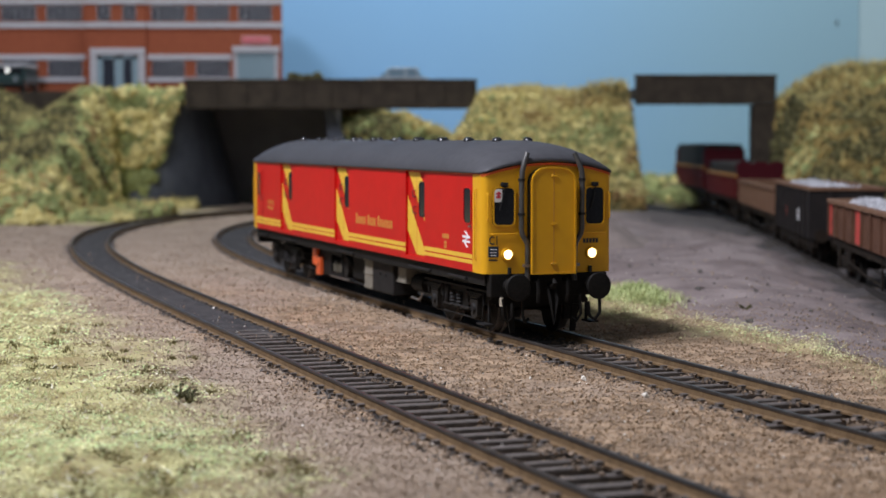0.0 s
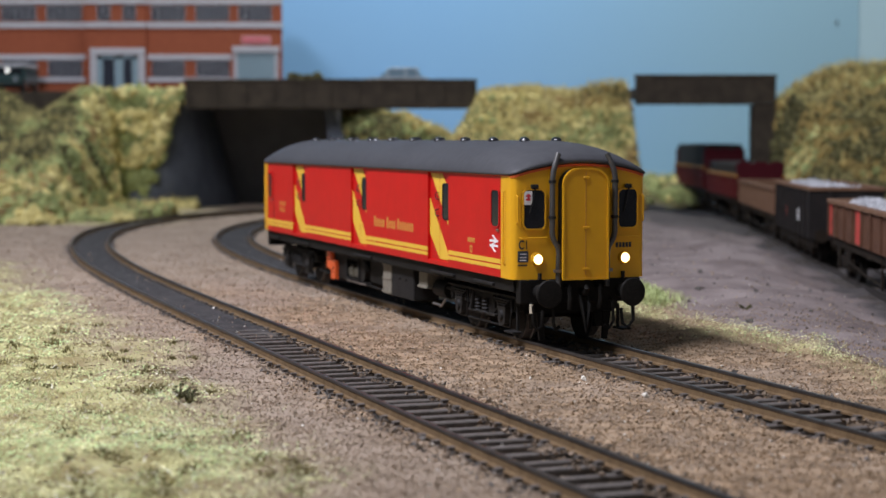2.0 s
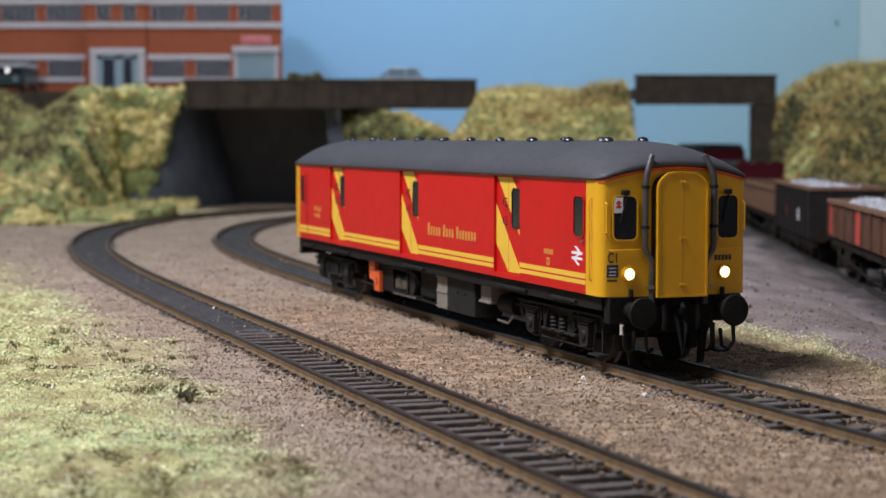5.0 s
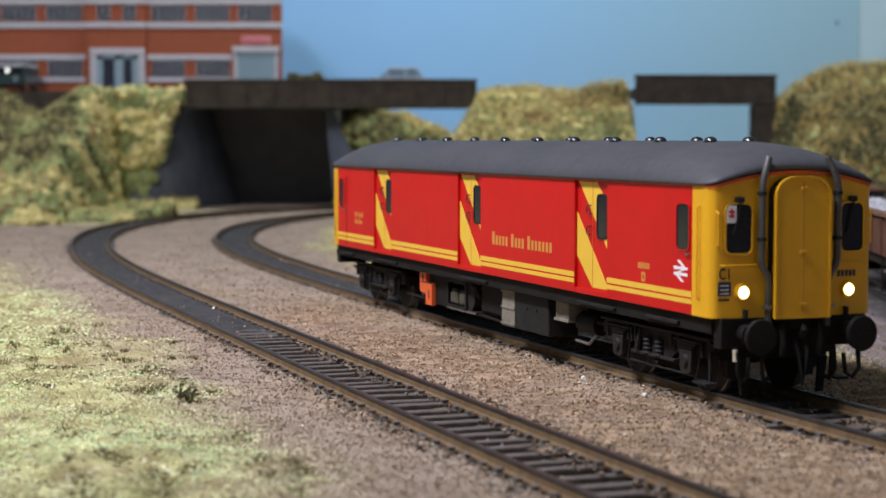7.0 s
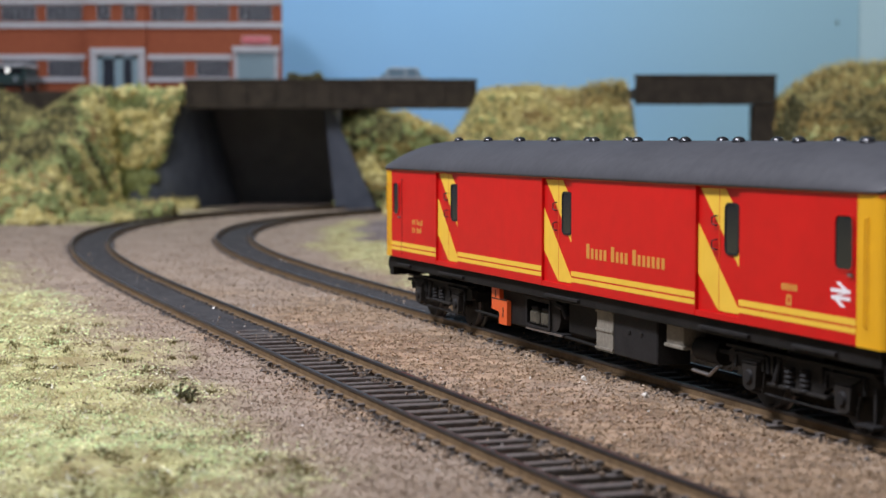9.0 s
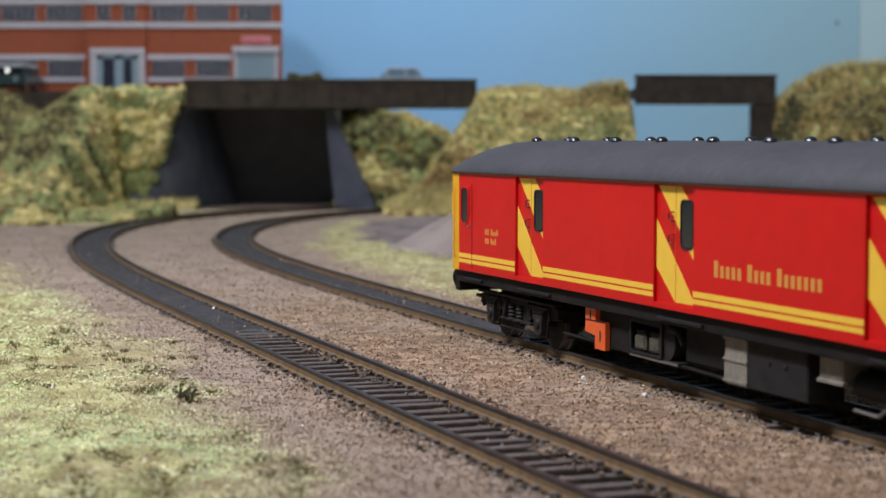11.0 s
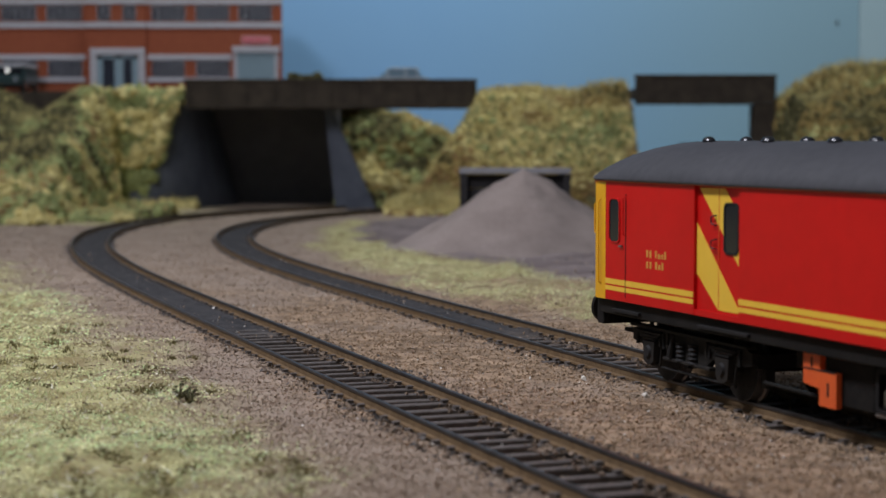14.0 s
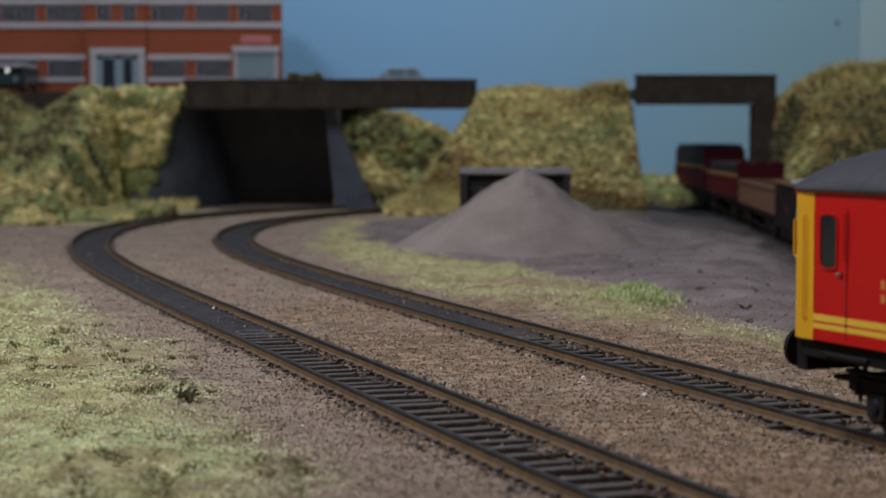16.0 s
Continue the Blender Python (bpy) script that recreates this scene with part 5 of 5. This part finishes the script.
def build_wagon(label, y0, y1, z0, z1, side_mat, top_mat, end_top=None, end_mat=None, load=False, ribs=9, patches=(), plate_at=None, heap_top=0):
    yc, L = (y0 + y1) / 2, (y1 - y0)
    w = thing("open_wagon", label, "railway wagon", "wagons on the siding", mm(float(siding_x(yc)), yc, SIDING_Z, 0, 0, -math.degrees(math.atan(float(siding_x(yc + 20) - siding_x(yc - 20)) / 40))))
    h, W = L / 2, 15.5
    end_mat = end_mat or side_mat
    z0, z1 = z0 + 1.5, z1 - SIDING_Z
    end_top, heap_top = end_top and end_top - SIDING_Z, heap_top and heap_top - SIDING_Z
    et = end_top or z1
    for s in (-1, 1):
        sd = part("side", B(s * W, s * (W - 1), -h, h, z0, z1, 0.1), side_mat, w)
        for i in range(ribs + 1):
            yr = -h + 1 + (L - 2) * i / ribs
            part("rib", B(s * (W + 0.9), s * (W - 0.1), yr - 0.6, yr + 0.6, z0 + 0.4, z1 - 1.0, 0.1), side_mat, sd)
        part("top_rail", B(s * (W + 1.2), s * (W - 1.3), -h - 0.3, h + 0.3, z1 - 1.4, z1 + 0.4, 0.25), top_mat, sd)
        if s < 0:
            for a, b in patches:
                part("red_patch", B(-W - 0.14, -W, a - yc, b - yc, z0 + (7 if plate_at else 0.6), z0 + 12 if plate_at else z1 - 1.6), M_REDPATCH, sd)
            if plate_at:
                part("white_plate", B(-W - 0.16, -W, plate_at - yc - 2.2, plate_at - yc + 2.2, z0 + 7.0, z0 + 12.5), M_TEXTWHITE, sd)
        part("solebar", B(s * 12.4, s * 14.2, -h + 1, h - 1, z0 - 3.4, z0 - 0.1), M_DARKFRAME, w)
        for e in (-1, 1):
            bf = part("buffer", T([(s * 11.4, e * h, 12.6), (s * 11.4, e * (h + 4.4), 12.6)], 1.3, 10), M_DARKFRAME, w)
            part("buffer_head", T([(s * 11.4, e * (h + 4.2), 12.6), (s * 11.4, e * (h + 5.0), 12.6)], 3.0, 16), M_DARKFRAME, bf)
    for e in (-1, 1):
        if et > z1 + 1:
            pts = [(-W, z0), (W, z0), (W, et - 2)] + [(W - 2 * W * q / 12, et - 0.0 - 1.6 * abs(math.sin(math.pi * 3 * q / 12 + math.pi / 2)) ** 6) for q in range(13)] + [(-W, et - 2)]
            bm = bmesh.new()
            plate(bm, pts, "y", e * h, e * (h - 1.4))
            part("end_wall", bm, end_mat, w, "raised end wall")
        else:
            part("end_wall", B(-W + 1, W - 1, e * h, e * (h - 1), z0, z1), end_mat, w)
            part("end_rail", B(-W - 1, W + 1, e * (h + 0.7), e * (h - 1.2), z1 - 1.4, z1 + 0.4, 0.25), top_mat, w)
        for x in (-7, 7):
            part("end_post", B(x - 0.8, x + 0.8, e * (h + 0.9), e * (h - 0.1), z0, z1 - 1.2), end_mat, w)
        part("coupling_hook", T([(0, e * h, 12.4), (0, e * (h + 5), 12.2), (0, e * (h + 6.5), 8.0)], 0.7, 8), M_DARKFRAME, w)
    part("floor", B(-W + 1, W - 1, -h + 1, h - 1, z0, z0 + 1), M_BLACKWAGON, w)
    if load:
        r = np.random.RandomState(int(y0))
        n = 900
        px, py = (r.rand(n) * 2 - 1) * (W - 2), (r.rand(n) * 2 - 1) * (h - 3)
        def top(x, y):
            return z1 - 4.6 + 4.6 * np.clip(1 - (x / W) ** 2, 0, 1) * (0.45 + 0.55 * np.abs(np.cos(y / h * 3.6)))
        xs, yl = np.linspace(-W + 1.2, W - 1.2, 12), np.linspace(-h + 1.2, h - 1.2, 40)
        X, Y = np.meshgrid(xs, yl)
        i = np.arange(39 * 11)
        a = (i // 11) * 12 + i % 11
        ld = raw("stone_load", np.stack([X, Y, top(X, Y)], -1).reshape(-1, 3).tolist(), np.stack([a, a + 1, a + 13, a + 12], 1).tolist(), M_LOAD, w)
        ld["label"] = "grey crushed stone load"
        clump_mesh("loose_stone", np.stack([px, py, top(px, py)], 1), 0.6 + 0.9 * r.rand(n), M_LOAD, w, int(y1), 0.3)
    if heap_top:
        part("dark_load", P([(-W + 1.2, z0 + 1), (W - 1.2, z0 + 1), (W - 1.6, heap_top - 1), (W - 4, heap_top), (-W + 4, heap_top), (-W + 1.6, heap_top - 1)], "y", -h + 2, h - 2), M_DARKLOAD, w, "dark grey-brown load")
    axle = part("wheelset", T([(-11, 0, 0), (11, 0, 0)], 0.9, 8), M_DARKFRAME, w)
    spots = (-h + 14, -h + 40, h - 40, h - 14)
    for i, yw in enumerate(spots):
        ax = axle if i == 0 else new("wheelset", axle.data)
        ax.parent = w
        ax.matrix_basis = mm(0, yw, 6.0)
        for s in (-1, 1):
            part("wheel", T([(s * 7.4, 0, 0), (s * 8.0, 0, 0), (s * 8.05, 0, 0), (s * 10, 0, 0)], [6.8, 6.8, 6.0, 5.9], 20), M_BOGIE, ax)
            part("axlebox", B(s * 11.4, s * 13.8, yw - 2.2, yw + 2.2, 4.0, 8.4, 0.4), M_DARKFRAME, w)
            part("spring", P([(yw - 7, z0 - 3.2), (yw + 7, z0 - 3.2), (yw + 3, min(8.6, z0 - 3.6)), (yw - 3, min(8.6, z0 - 3.6))], "x", s * 12.0, s * 13.6), M_DARKFRAME, w)
    for s in (-1, 1):
        for e in (-1, 1):
            part("bogie_frame", P([(e * (h - 9), 7.8), (e * (h - 20), 7.6), (e * (h - 24), 4.6), (e * (h - 30), 4.6), (e * (h - 34), 7.6), (e * (h - 45), 7.8), (e * (h - 45), 9.4), (e * (h - 9), 9.4)], "x", s * 12.0, s * 13.2), M_DARKFRAME, w)
        part("brake_lever", T([(s * 14.0, -h + 50, 5.0), (s * 14.4, 0, 6.2), (s * 14.0, h - 48, 8.0)], 0.45, 6), M_DARKFRAME, w)
        part("brake_rack", B(s * 14.0, s * 14.6, -h + 49, -h + 50, 3.6, z0 - 0.2), M_DARKFRAME, w)
    return w


build_wagon("rust brown low-sided wagon with a red patch and stone load", 556, 728, 14.5, 25.6, M_RUSTBROWN, M_RUSTPALE, load=True, ribs=8, patches=((721, 727), (642, 658)))
build_wagon("black box wagon with pale top rails and grey stone load", 788, 926, 9.0, 28.6, M_BLACKWAGON, M_RUSTPALE, load=True, ribs=8, patches=((878, 883),), plate_at=834)
build_wagon("rusty tan open wagon with upright ribs", 946, 1140, 13.5, 24.2, M_RUSTPALE, M_RUSTPALE, ribs=10)
build_wagon("dull red open wagon with a yellow rail and maroon end", 1160, 1340, 15.0, 26.6, M_REDWAGON, M_YELLOWTOP, end_top=35.5, end_mat=M_MAROON, ribs=7, heap_top=34)
build_wagon("dull red wagon with a high maroon end under the bridge", 1360, 1540, 16.0, 29.0, M_REDWAGON, M_YELLOWTOP, end_top=43.0, end_mat=M_MAROON, ribs=7, heap_top=46)

# ---- loose stones, grass and weeds ----
OCT_V = np.array([(1, 0, 0), (-1, 0, 0), (0, 1, 0), (0, -1, 0), (0, 0, 1), (0, 0, -1)], float)
OCT_F = np.array([(0, 2, 4), (2, 1, 4), (1, 3, 4), (3, 0, 4), (2, 0, 5), (1, 2, 5), (3, 1, 5), (0, 3, 5)])


TET_V = 1.08 * np.array([(1, 1, 1), (1, -1, -1), (-1, 1, -1), (-1, -1, 1)], float) / math.sqrt(3)
TET_F = np.array([(0, 1, 2), (0, 3, 1), (0, 2, 3), (1, 3, 2)])
CAP_F = OCT_F[:4]


def pebbles(name, label, px, py, size, material, seed, sink=0.2, least=-99.0):
    r = np.random.RandomState(seed)
    k = len(px)
    c = np.stack([px, py, np.maximum(ground_z(px, py), least)], 1)
    c[:, 2] += size * (0.5 - sink)
    sv, sf = (TET_V, TET_F) if k > 50 else (OCT_V, OCT_F)
    jit = 0.55 + 0.75 * r.rand(k, len(sv), 1)
    q = r.normal(size=(k, 3, 3))
    q = np.linalg.qr(q)[0]
    V = np.einsum("pj,kij->kpi", sv, q) * jit * size[:, None, None] + c[:, None, :]
    F = sf[None] + (np.arange(k) * len(sv))[:, None, None]
    ob = raw(name, V.reshape(-1, 3).tolist(), F.reshape(-1, 3).tolist(), material)
    return tagged(ob, label, "gravel", kind="stuff")


def scatter(n, seed, wx, wy0, wy1):
    """Plan points, denser toward the nearer ground."""
    r = np.random.RandomState(seed)
    y = wy0 * (wy1 / wy0) ** r.rand(n)
    x = (r.rand(n) * 2 - 1) * wx * y
    return x, y, r


M_EARTHSTONE = mat("rusty_brown_granule", (0.18, 0.122, 0.074), (0.43, 0.305, 0.192), 2, 0.9, per_piece=0.35, spec=0.2)
x, y, r = scatter(190000, 11, 0.27, 190, 560)
f, n, g, yd, so = masks(x, y)
keep = (r.rand(len(x)) > g * 0.9) & (r.rand(len(x)) > so * 0.97) & (r.rand(len(x)) > yd * 0.6)
x, y = x[keep], y[keep]
dark = r.rand(len(x)) < brown_earth(x, y, *masks(x, y)[:2])
size = 0.13 + 0.34 * r.rand(len(x)) ** 4
pebbles("ballast", "loose fine pale brown ballast granules", x[~dark], y[~dark], size[~dark], M_STONE, 12)
pebbles("brown_ballast", "loose rusty brown granules between the lines", x[dark], y[dark], size[dark], M_EARTHSTONE, 12)
x, y, r = scatter(60000, 17, 0.27, 540, 1150)
f, n, g, yd, so = masks(x, y)
keep = (r.rand(len(x)) > g * 0.9) & (r.rand(len(x)) > so * 0.98) & (r.rand(len(x)) > yd * 0.93)
x, y = x[keep], y[keep]
pebbles("far_ballast", "loose brown ballast granules toward the yard", x, y, 0.2 + 0.5 * r.rand(len(x)) ** 4, M_STONE, 18)
x, y, r = scatter(3500, 19, 0.27, 480, 1150)
f, n, g, yd, so = masks(x, y)
keep = (r.rand(len(x)) < yd)
x, y = x[keep], y[keep]
pebbles("yard_specks", "dark cinder specks on the yard", x, y, 0.2 + 0.6 * r.rand(len(x)) ** 3, M_CHIP, 20, 0.3)
x, y, r = scatter(26000, 13, 0.27, 190, 900)
f, n, g, yd, so = masks(x, y)
d = np.minimum(np.abs(f), np.abs(n))
keep = (d < 17) & (np.abs(d - 8.7) > 1.4) & (r.rand(len(x)) < np.where(d > 10, 0.7, 0.45) * np.where(y > 470, 0.03, 1.0))
x, y = x[keep], y[keep]
pebbles("dark_chippings", "dark chippings lying among the sleepers", x, y, 0.2 + 0.6 * r.rand(len(x)) ** 3, M_CHIP, 14)
M_CRUMB = mat("brown_crumb", (0.10, 0.075, 0.054), (0.27, 0.205, 0.15), 2, 0.9, per_piece=0.4, spec=0.2)
x, y, r = scatter(60000, 23, 0.27, 200, 640)
f, n, g, yd, so = masks(x, y)
east = np.where(np.abs(f) < np.abs(n), f, n)
d = np.abs(east)
lumps = smooth_noise(x, y, 6, 29) * 0.6 + smooth_noise(x, y, 2.5, 30) * 0.4
outer = (d > 10.2) & (d < 15.5) & (r.rand(len(x)) < 0.55) & (lumps > 0.42)
inner = (east > 2.0) & (east < 7.4) & (lumps > 0.86 - 0.068 * east) & (y < 475)
keep = (outer & (y < 475)) | inner
x, y, inner = x[keep], y[keep], inner[keep]
pebbles("brown_crumbs", "brown ballast crumbs heaped on the sleeper ends", x, y, 0.2 + 0.55 * r.rand(len(x)) ** 2, M_CRUMB, 24, 0.1, np.where(inner, -2.35, -99.0))
M_GRIT = mat("pale_grit", (0.78, 0.74, 0.66), (0.55, 0.50, 0.42), 1, 0.4, per_piece=0.3)
x, y, r = scatter(1500, 15, 0.27, 200, 800)
pebbles("pale_grit", "scattered pale grit on the ballast", x, y, 0.14 + 0.3 * r.rand(len(x)) ** 3, M_GRIT, 16, -0.1)
for i, (px, py, sz) in enumerate(((84.0, 590, 1.6), (88.0, 512, 1.5), (104.0, 596, 1.3), (95.0, 660, 1.4), (73.0, 700, 1.2), (112.0, 545, 1.2))):
    pb = pebbles("clod", "small dark earth clod on the yard", np.array([px]), np.array([py]), np.array([sz]), M_CHIP, 60 + i, 0.3)
    pb["kind"] = "thing"
    pb["category"] = "clod"
for i, (px, py, sz) in enumerate(((30.4, 386.0, 0.9), (41.0, 362.0, 1.0), (23.6, 300.0, 0.7))):
    pb = pebbles("pebble", "pale glinting pebble beside the rail", np.array([px]), np.array([py]), np.array([sz]), M_GRIT, 50 + i, 0.0)
    pb["kind"] = "thing"
    pb["category"] = "pebble"


def lawn(name, label, count, seed, area, material, lo, hi, pick):
    x, y, r = scatter(count, seed, 0.30, area[0], area[1])
    f, n, g, yd, so = masks(x, y)
    patch = smooth_noise(x, y, 22, seed + 3)
    keep = (r.rand(len(x)) < g ** 1.6 * np.clip((smooth_noise(x, y, 14, 77) + smooth_noise(x, y, 5, 78) - 0.62) * 3.0, 0.08, 1)) & pick(patch, f, n, r)
    x, y = x[keep], y[keep]
    root = np.stack([x, y, ground_z(x, y) - 0.2], 1)
    ob = fibre_mesh(name, root, (lo + (hi - lo) * r.rand(len(x)) ** 1.5) * np.where(f[keep] > 8, 1.6, 1.0), 0.055, material, None, seed + 5, lean=2.4)
    return tagged(ob, label, "grass", kind="stuff")


lawn("static_grass", "short olive static grass on the verges", 90000, 21, (190, 1050), M_GRASS, 0.8, 2.4, lambda p, f, n, r: r.rand(len(p)) < 0.75)
lawn("green_grass", "bright green patches of short grass", 60000, 22, (190, 1000), M_GRASS_G, 0.8, 2.2, lambda p, f, n, r: (p > 0.57) & (r.rand(len(p)) < np.where(f > 8, 0.5, 1.0)))
lawn("straw_grass", "pale straw grass mixed into the verges", 80000, 23, (190, 1000), M_STRAW, 0.8, 2.8, lambda p, f, n, r: (p < 0.62) & (r.rand(len(p)) < 0.5))


def turf(name, label, count, seed, area, material, pick, size):
    """Mossy turf: very small ragged flocks heaped on the verges."""
    x, y, r = scatter(count, seed, 0.30, area[0], area[1])
    f, n, g, yd, so = masks(x, y)
    patch = 0.6 * smooth_noise(x, y, 16, 61) + 0.4 * smooth_noise(x, y, 5, 62)
    keep = (r.rand(len(x)) < g ** 1.3 * np.clip((smooth_noise(x, y, 9, 63) + smooth_noise(x, y, 24, 64) - 0.62) * 3.2 + 0.6 * (n < -70), 0.15, 1)) & pick(patch, f, n, r)
    x, y, f = x[keep], y[keep], f[keep]
    far = np.clip(y / 420, 0.8, 1.35)
    k = len(x)
    c = np.stack([x, y, ground_z(x, y) + (0.15 + 0.9 * r.rand(k)) * np.where(f > 8, 1.9, 0.8)], 1)
    V = c[:, None, :] + OCT_V[None] * (0.45 + 0.9 * r.rand(k, 6, 1)) * (size * np.where(f > 8, 0.55, 0.8) * far * (0.6 + 0.8 * r.rand(k)))[:, None, None] * np.array([1.15, 1.15, 0.7])
    F = CAP_F[None] + (np.arange(k) * 6)[:, None, None]
    ob = raw(name, V.reshape(-1, 3).tolist(), F.reshape(-1, 3).tolist(), material)
    return tagged(ob, label, "grass", kind="stuff")


M_TUFT = mat("dark_moss_tuft", (0.105, 0.088, 0.030), (0.25, 0.205, 0.08), 4, 0.9, per_piece=0.3)
M_GLINT = mat("shiny_fibre", (0.88, 0.84, 0.68), (0.78, 0.74, 0.56), 3, 0.2, per_piece=0.2)
M_MOSS = mat("brown_moss", (0.16, 0.125, 0.05), (0.33, 0.265, 0.11), 6, 0.95, per_piece=0.35)
turf("olive_turf", "olive mossy turf on the verges", 170000, 71, (190, 1100), M_GRASS, lambda p, f, n, r: (p > 0.42) | (r.rand(len(p)) < 0.3), 0.36)
turf("green_turf", "bright green mossy patches in the turf", 150000, 72, (190, 1000), M_GRASS_G, lambda p, f, n, r: (p > 0.58) & (r.rand(len(p)) < np.where(f > 8, 0.4, 0.9)), 0.34)
gx, gy = 62 + 5.5 * np.random.RandomState(5).normal(size=2600), 570 + 9 * np.random.RandomState(6).normal(size=2600)
gz = ground_z(gx, gy) + 3.4 * np.random.RandomState(7).rand(2600) * np.exp(-((gx - 62) / 9) ** 2)
ob = fibre_mesh("green_tussock", np.stack([gx, gy, gz], 1), 1.2 + 2.2 * np.random.RandomState(8).rand(2600), 0.16, M_TUSSOCK, None, 79, lean=1.6)
tagged(ob, "bright green tussock of longer grass beside the yard", "grass", kind="stuff")
turf("brown_turf", "brown withered moss at the turf edge", 90000, 73, (190, 1000), M_MOSS, lambda p, f, n, r: (p < 0.49) | (r.rand(len(p)) < 0.22), 0.36)


# tufts of darker moss and glinting pale fibres along the grass edge
x, y, r = scatter(1050, 83, 0.28, 225, 640)
f, n, g, yd, so = masks(x, y)
keep = (g > 0.25) & (n < 0) & (r.rand(len(x)) < 0.4)
x, y = x[keep], y[keep]
tx, ty = np.repeat(x, 60), np.repeat(y, 60)
tr = np.repeat(0.9 + 1.6 * r.rand(len(x)), 60)
tx, ty = tx + tr * r.normal(size=len(tx)) * 0.6, ty + tr * r.normal(size=len(tx)) * 0.9
ob = fibre_mesh("moss_tuft", np.stack([tx, ty, ground_z(tx, ty)], 1), tr * (0.35 + 0.6 * r.rand(len(tx))), 0.11, M_TUFT, None, 84, lean=2.2)
tagged(ob, "small brown-green moss tufts at the turf edge", "moss", kind="stuff")
x, y, r = scatter(16000, 85, 0.28, 200, 700)
f, n, g, yd, so = masks(x, y)
keep = (g > 0.3) & (n < 0) & (r.rand(len(x)) < 0.35)
x, y = x[keep], y[keep]
ob = fibre_mesh("pale_fibre", np.stack([x, y, ground_z(x, y) + 1.3], 1), 0.35 + 0.9 * r.rand(len(x)) ** 2, 0.09, M_GLINT, None, 86, lean=6.0)
tagged(ob, "shiny pale dry fibres lying on the turf", "grass", kind="stuff")


def weed(px, py, size, label):
    r = random.Random(int(px * 7))
    size = size * 0.8
    w = thing("dry_weed", label, "plant", "weeds", mm(px, py, float(ground_z(np.array([px]), np.array([py]))[0])))
    for i in range(9):
        a = r.uniform(0, 6.28)
        l = size * r.uniform(0.6, 1.1)
        tip = (math.cos(a) * l * 0.9, math.sin(a) * l * 0.9, l * r.uniform(0.5, 0.95))
        st = part("stem", T([(0, 0, -0.4), (tip[0] * 0.4, tip[1] * 0.4, tip[2] * 0.6), tip], [0.22, 0.18, 0.1], 5), M_FOLIAGE_D, w)
        for j in range(4):
            q = r.uniform(0.4, 1.0)
            c = [tip[k] * q for k in range(3)]
            part("leaf", P([(c[0] - 0.5, c[1]), (c[0], c[1] - 0.35), (c[0] + 0.6, c[1]), (c[0], c[1] + 0.35)], "z", c[2], c[2] + 0.1), M_FOLIAGE_D, st)


weed(-53, 358, 4.6, "small dark twiggy weed at the grass edge")
weed(-50, 352, 3.8, "small dark twiggy weed at the grass edge")
weed(92, 545, 3.0, "small dark weed on the yard edge")
mk = part("sky_mark", P(rounded(356.5, 358.1, 152.5, 157.5, 0.7), "y", 1639.2, 1639.9), M_BLACKINK)
tagged(mk, "tiny black fleck on the sky board", "mark")


# ---- what moves: the railcar along the far line, its bogies turning and its wheels rolling ----
REAR_PIVOT, FRONT_PIVOT = 34.0, 224.0  # points of the body that stay over the line
C_TIME = (-0.5794, -1.9047, -0.2597, 0.0272, -0.0328, -0.0234, 0.0, 0.0033)


def rear_pivot_y(t):
    return 560 + 100 * float(cheb((t - 8) / 8, C_TIME))


def heading(y):
    return math.atan2(-1.0, line_x(C_FAR, y - 0.5) - line_x(C_FAR, y + 0.5))


def railcar_at(t):
    y = rear_pivot_y(t)
    x = line_x(C_FAR, y)
    yf = y - 178.0
    for _ in range(25):
        yf += (math.hypot(line_x(C_FAR, yf) - x, yf - y) - (FRONT_PIVOT - REAR_PIVOT)) * 0.94
    th = math.atan2(yf - y, line_x(C_FAR, yf) - x)
    return x - REAR_PIVOT * math.cos(th), y - REAR_PIVOT * math.sin(th), th, heading(y), heading(yf)


def motions():
    steps = [0.2 * i for i in range(81)]
    at = [railcar_at(t) for t in steps]
    walk(railcar, [(t, mm(a[0], a[1], 0, 0, 0, math.degrees(a[2])) @ mm(0, -LEAN, 0)) for t, a in zip(steps, at)])
    run = [0.0]
    for p, q in zip(at, at[1:]):
        run.append(run[-1] + math.hypot(q[0] - p[0], q[1] - p[1]))
    for bogie, k, xp in BOGIES:
        walk(bogie, [(t, mm(xp, LEAN, 0, 0, 0, math.degrees(a[k] - a[2]))) for t, a in zip(steps, at)])
    for wheelset, xw in WHEELSETS:
        walk(wheelset, [(t, mm(xw, 0, 6.2, 0, math.degrees(r / 6.2), 0)) for t, r in zip(steps, run)])


motions()
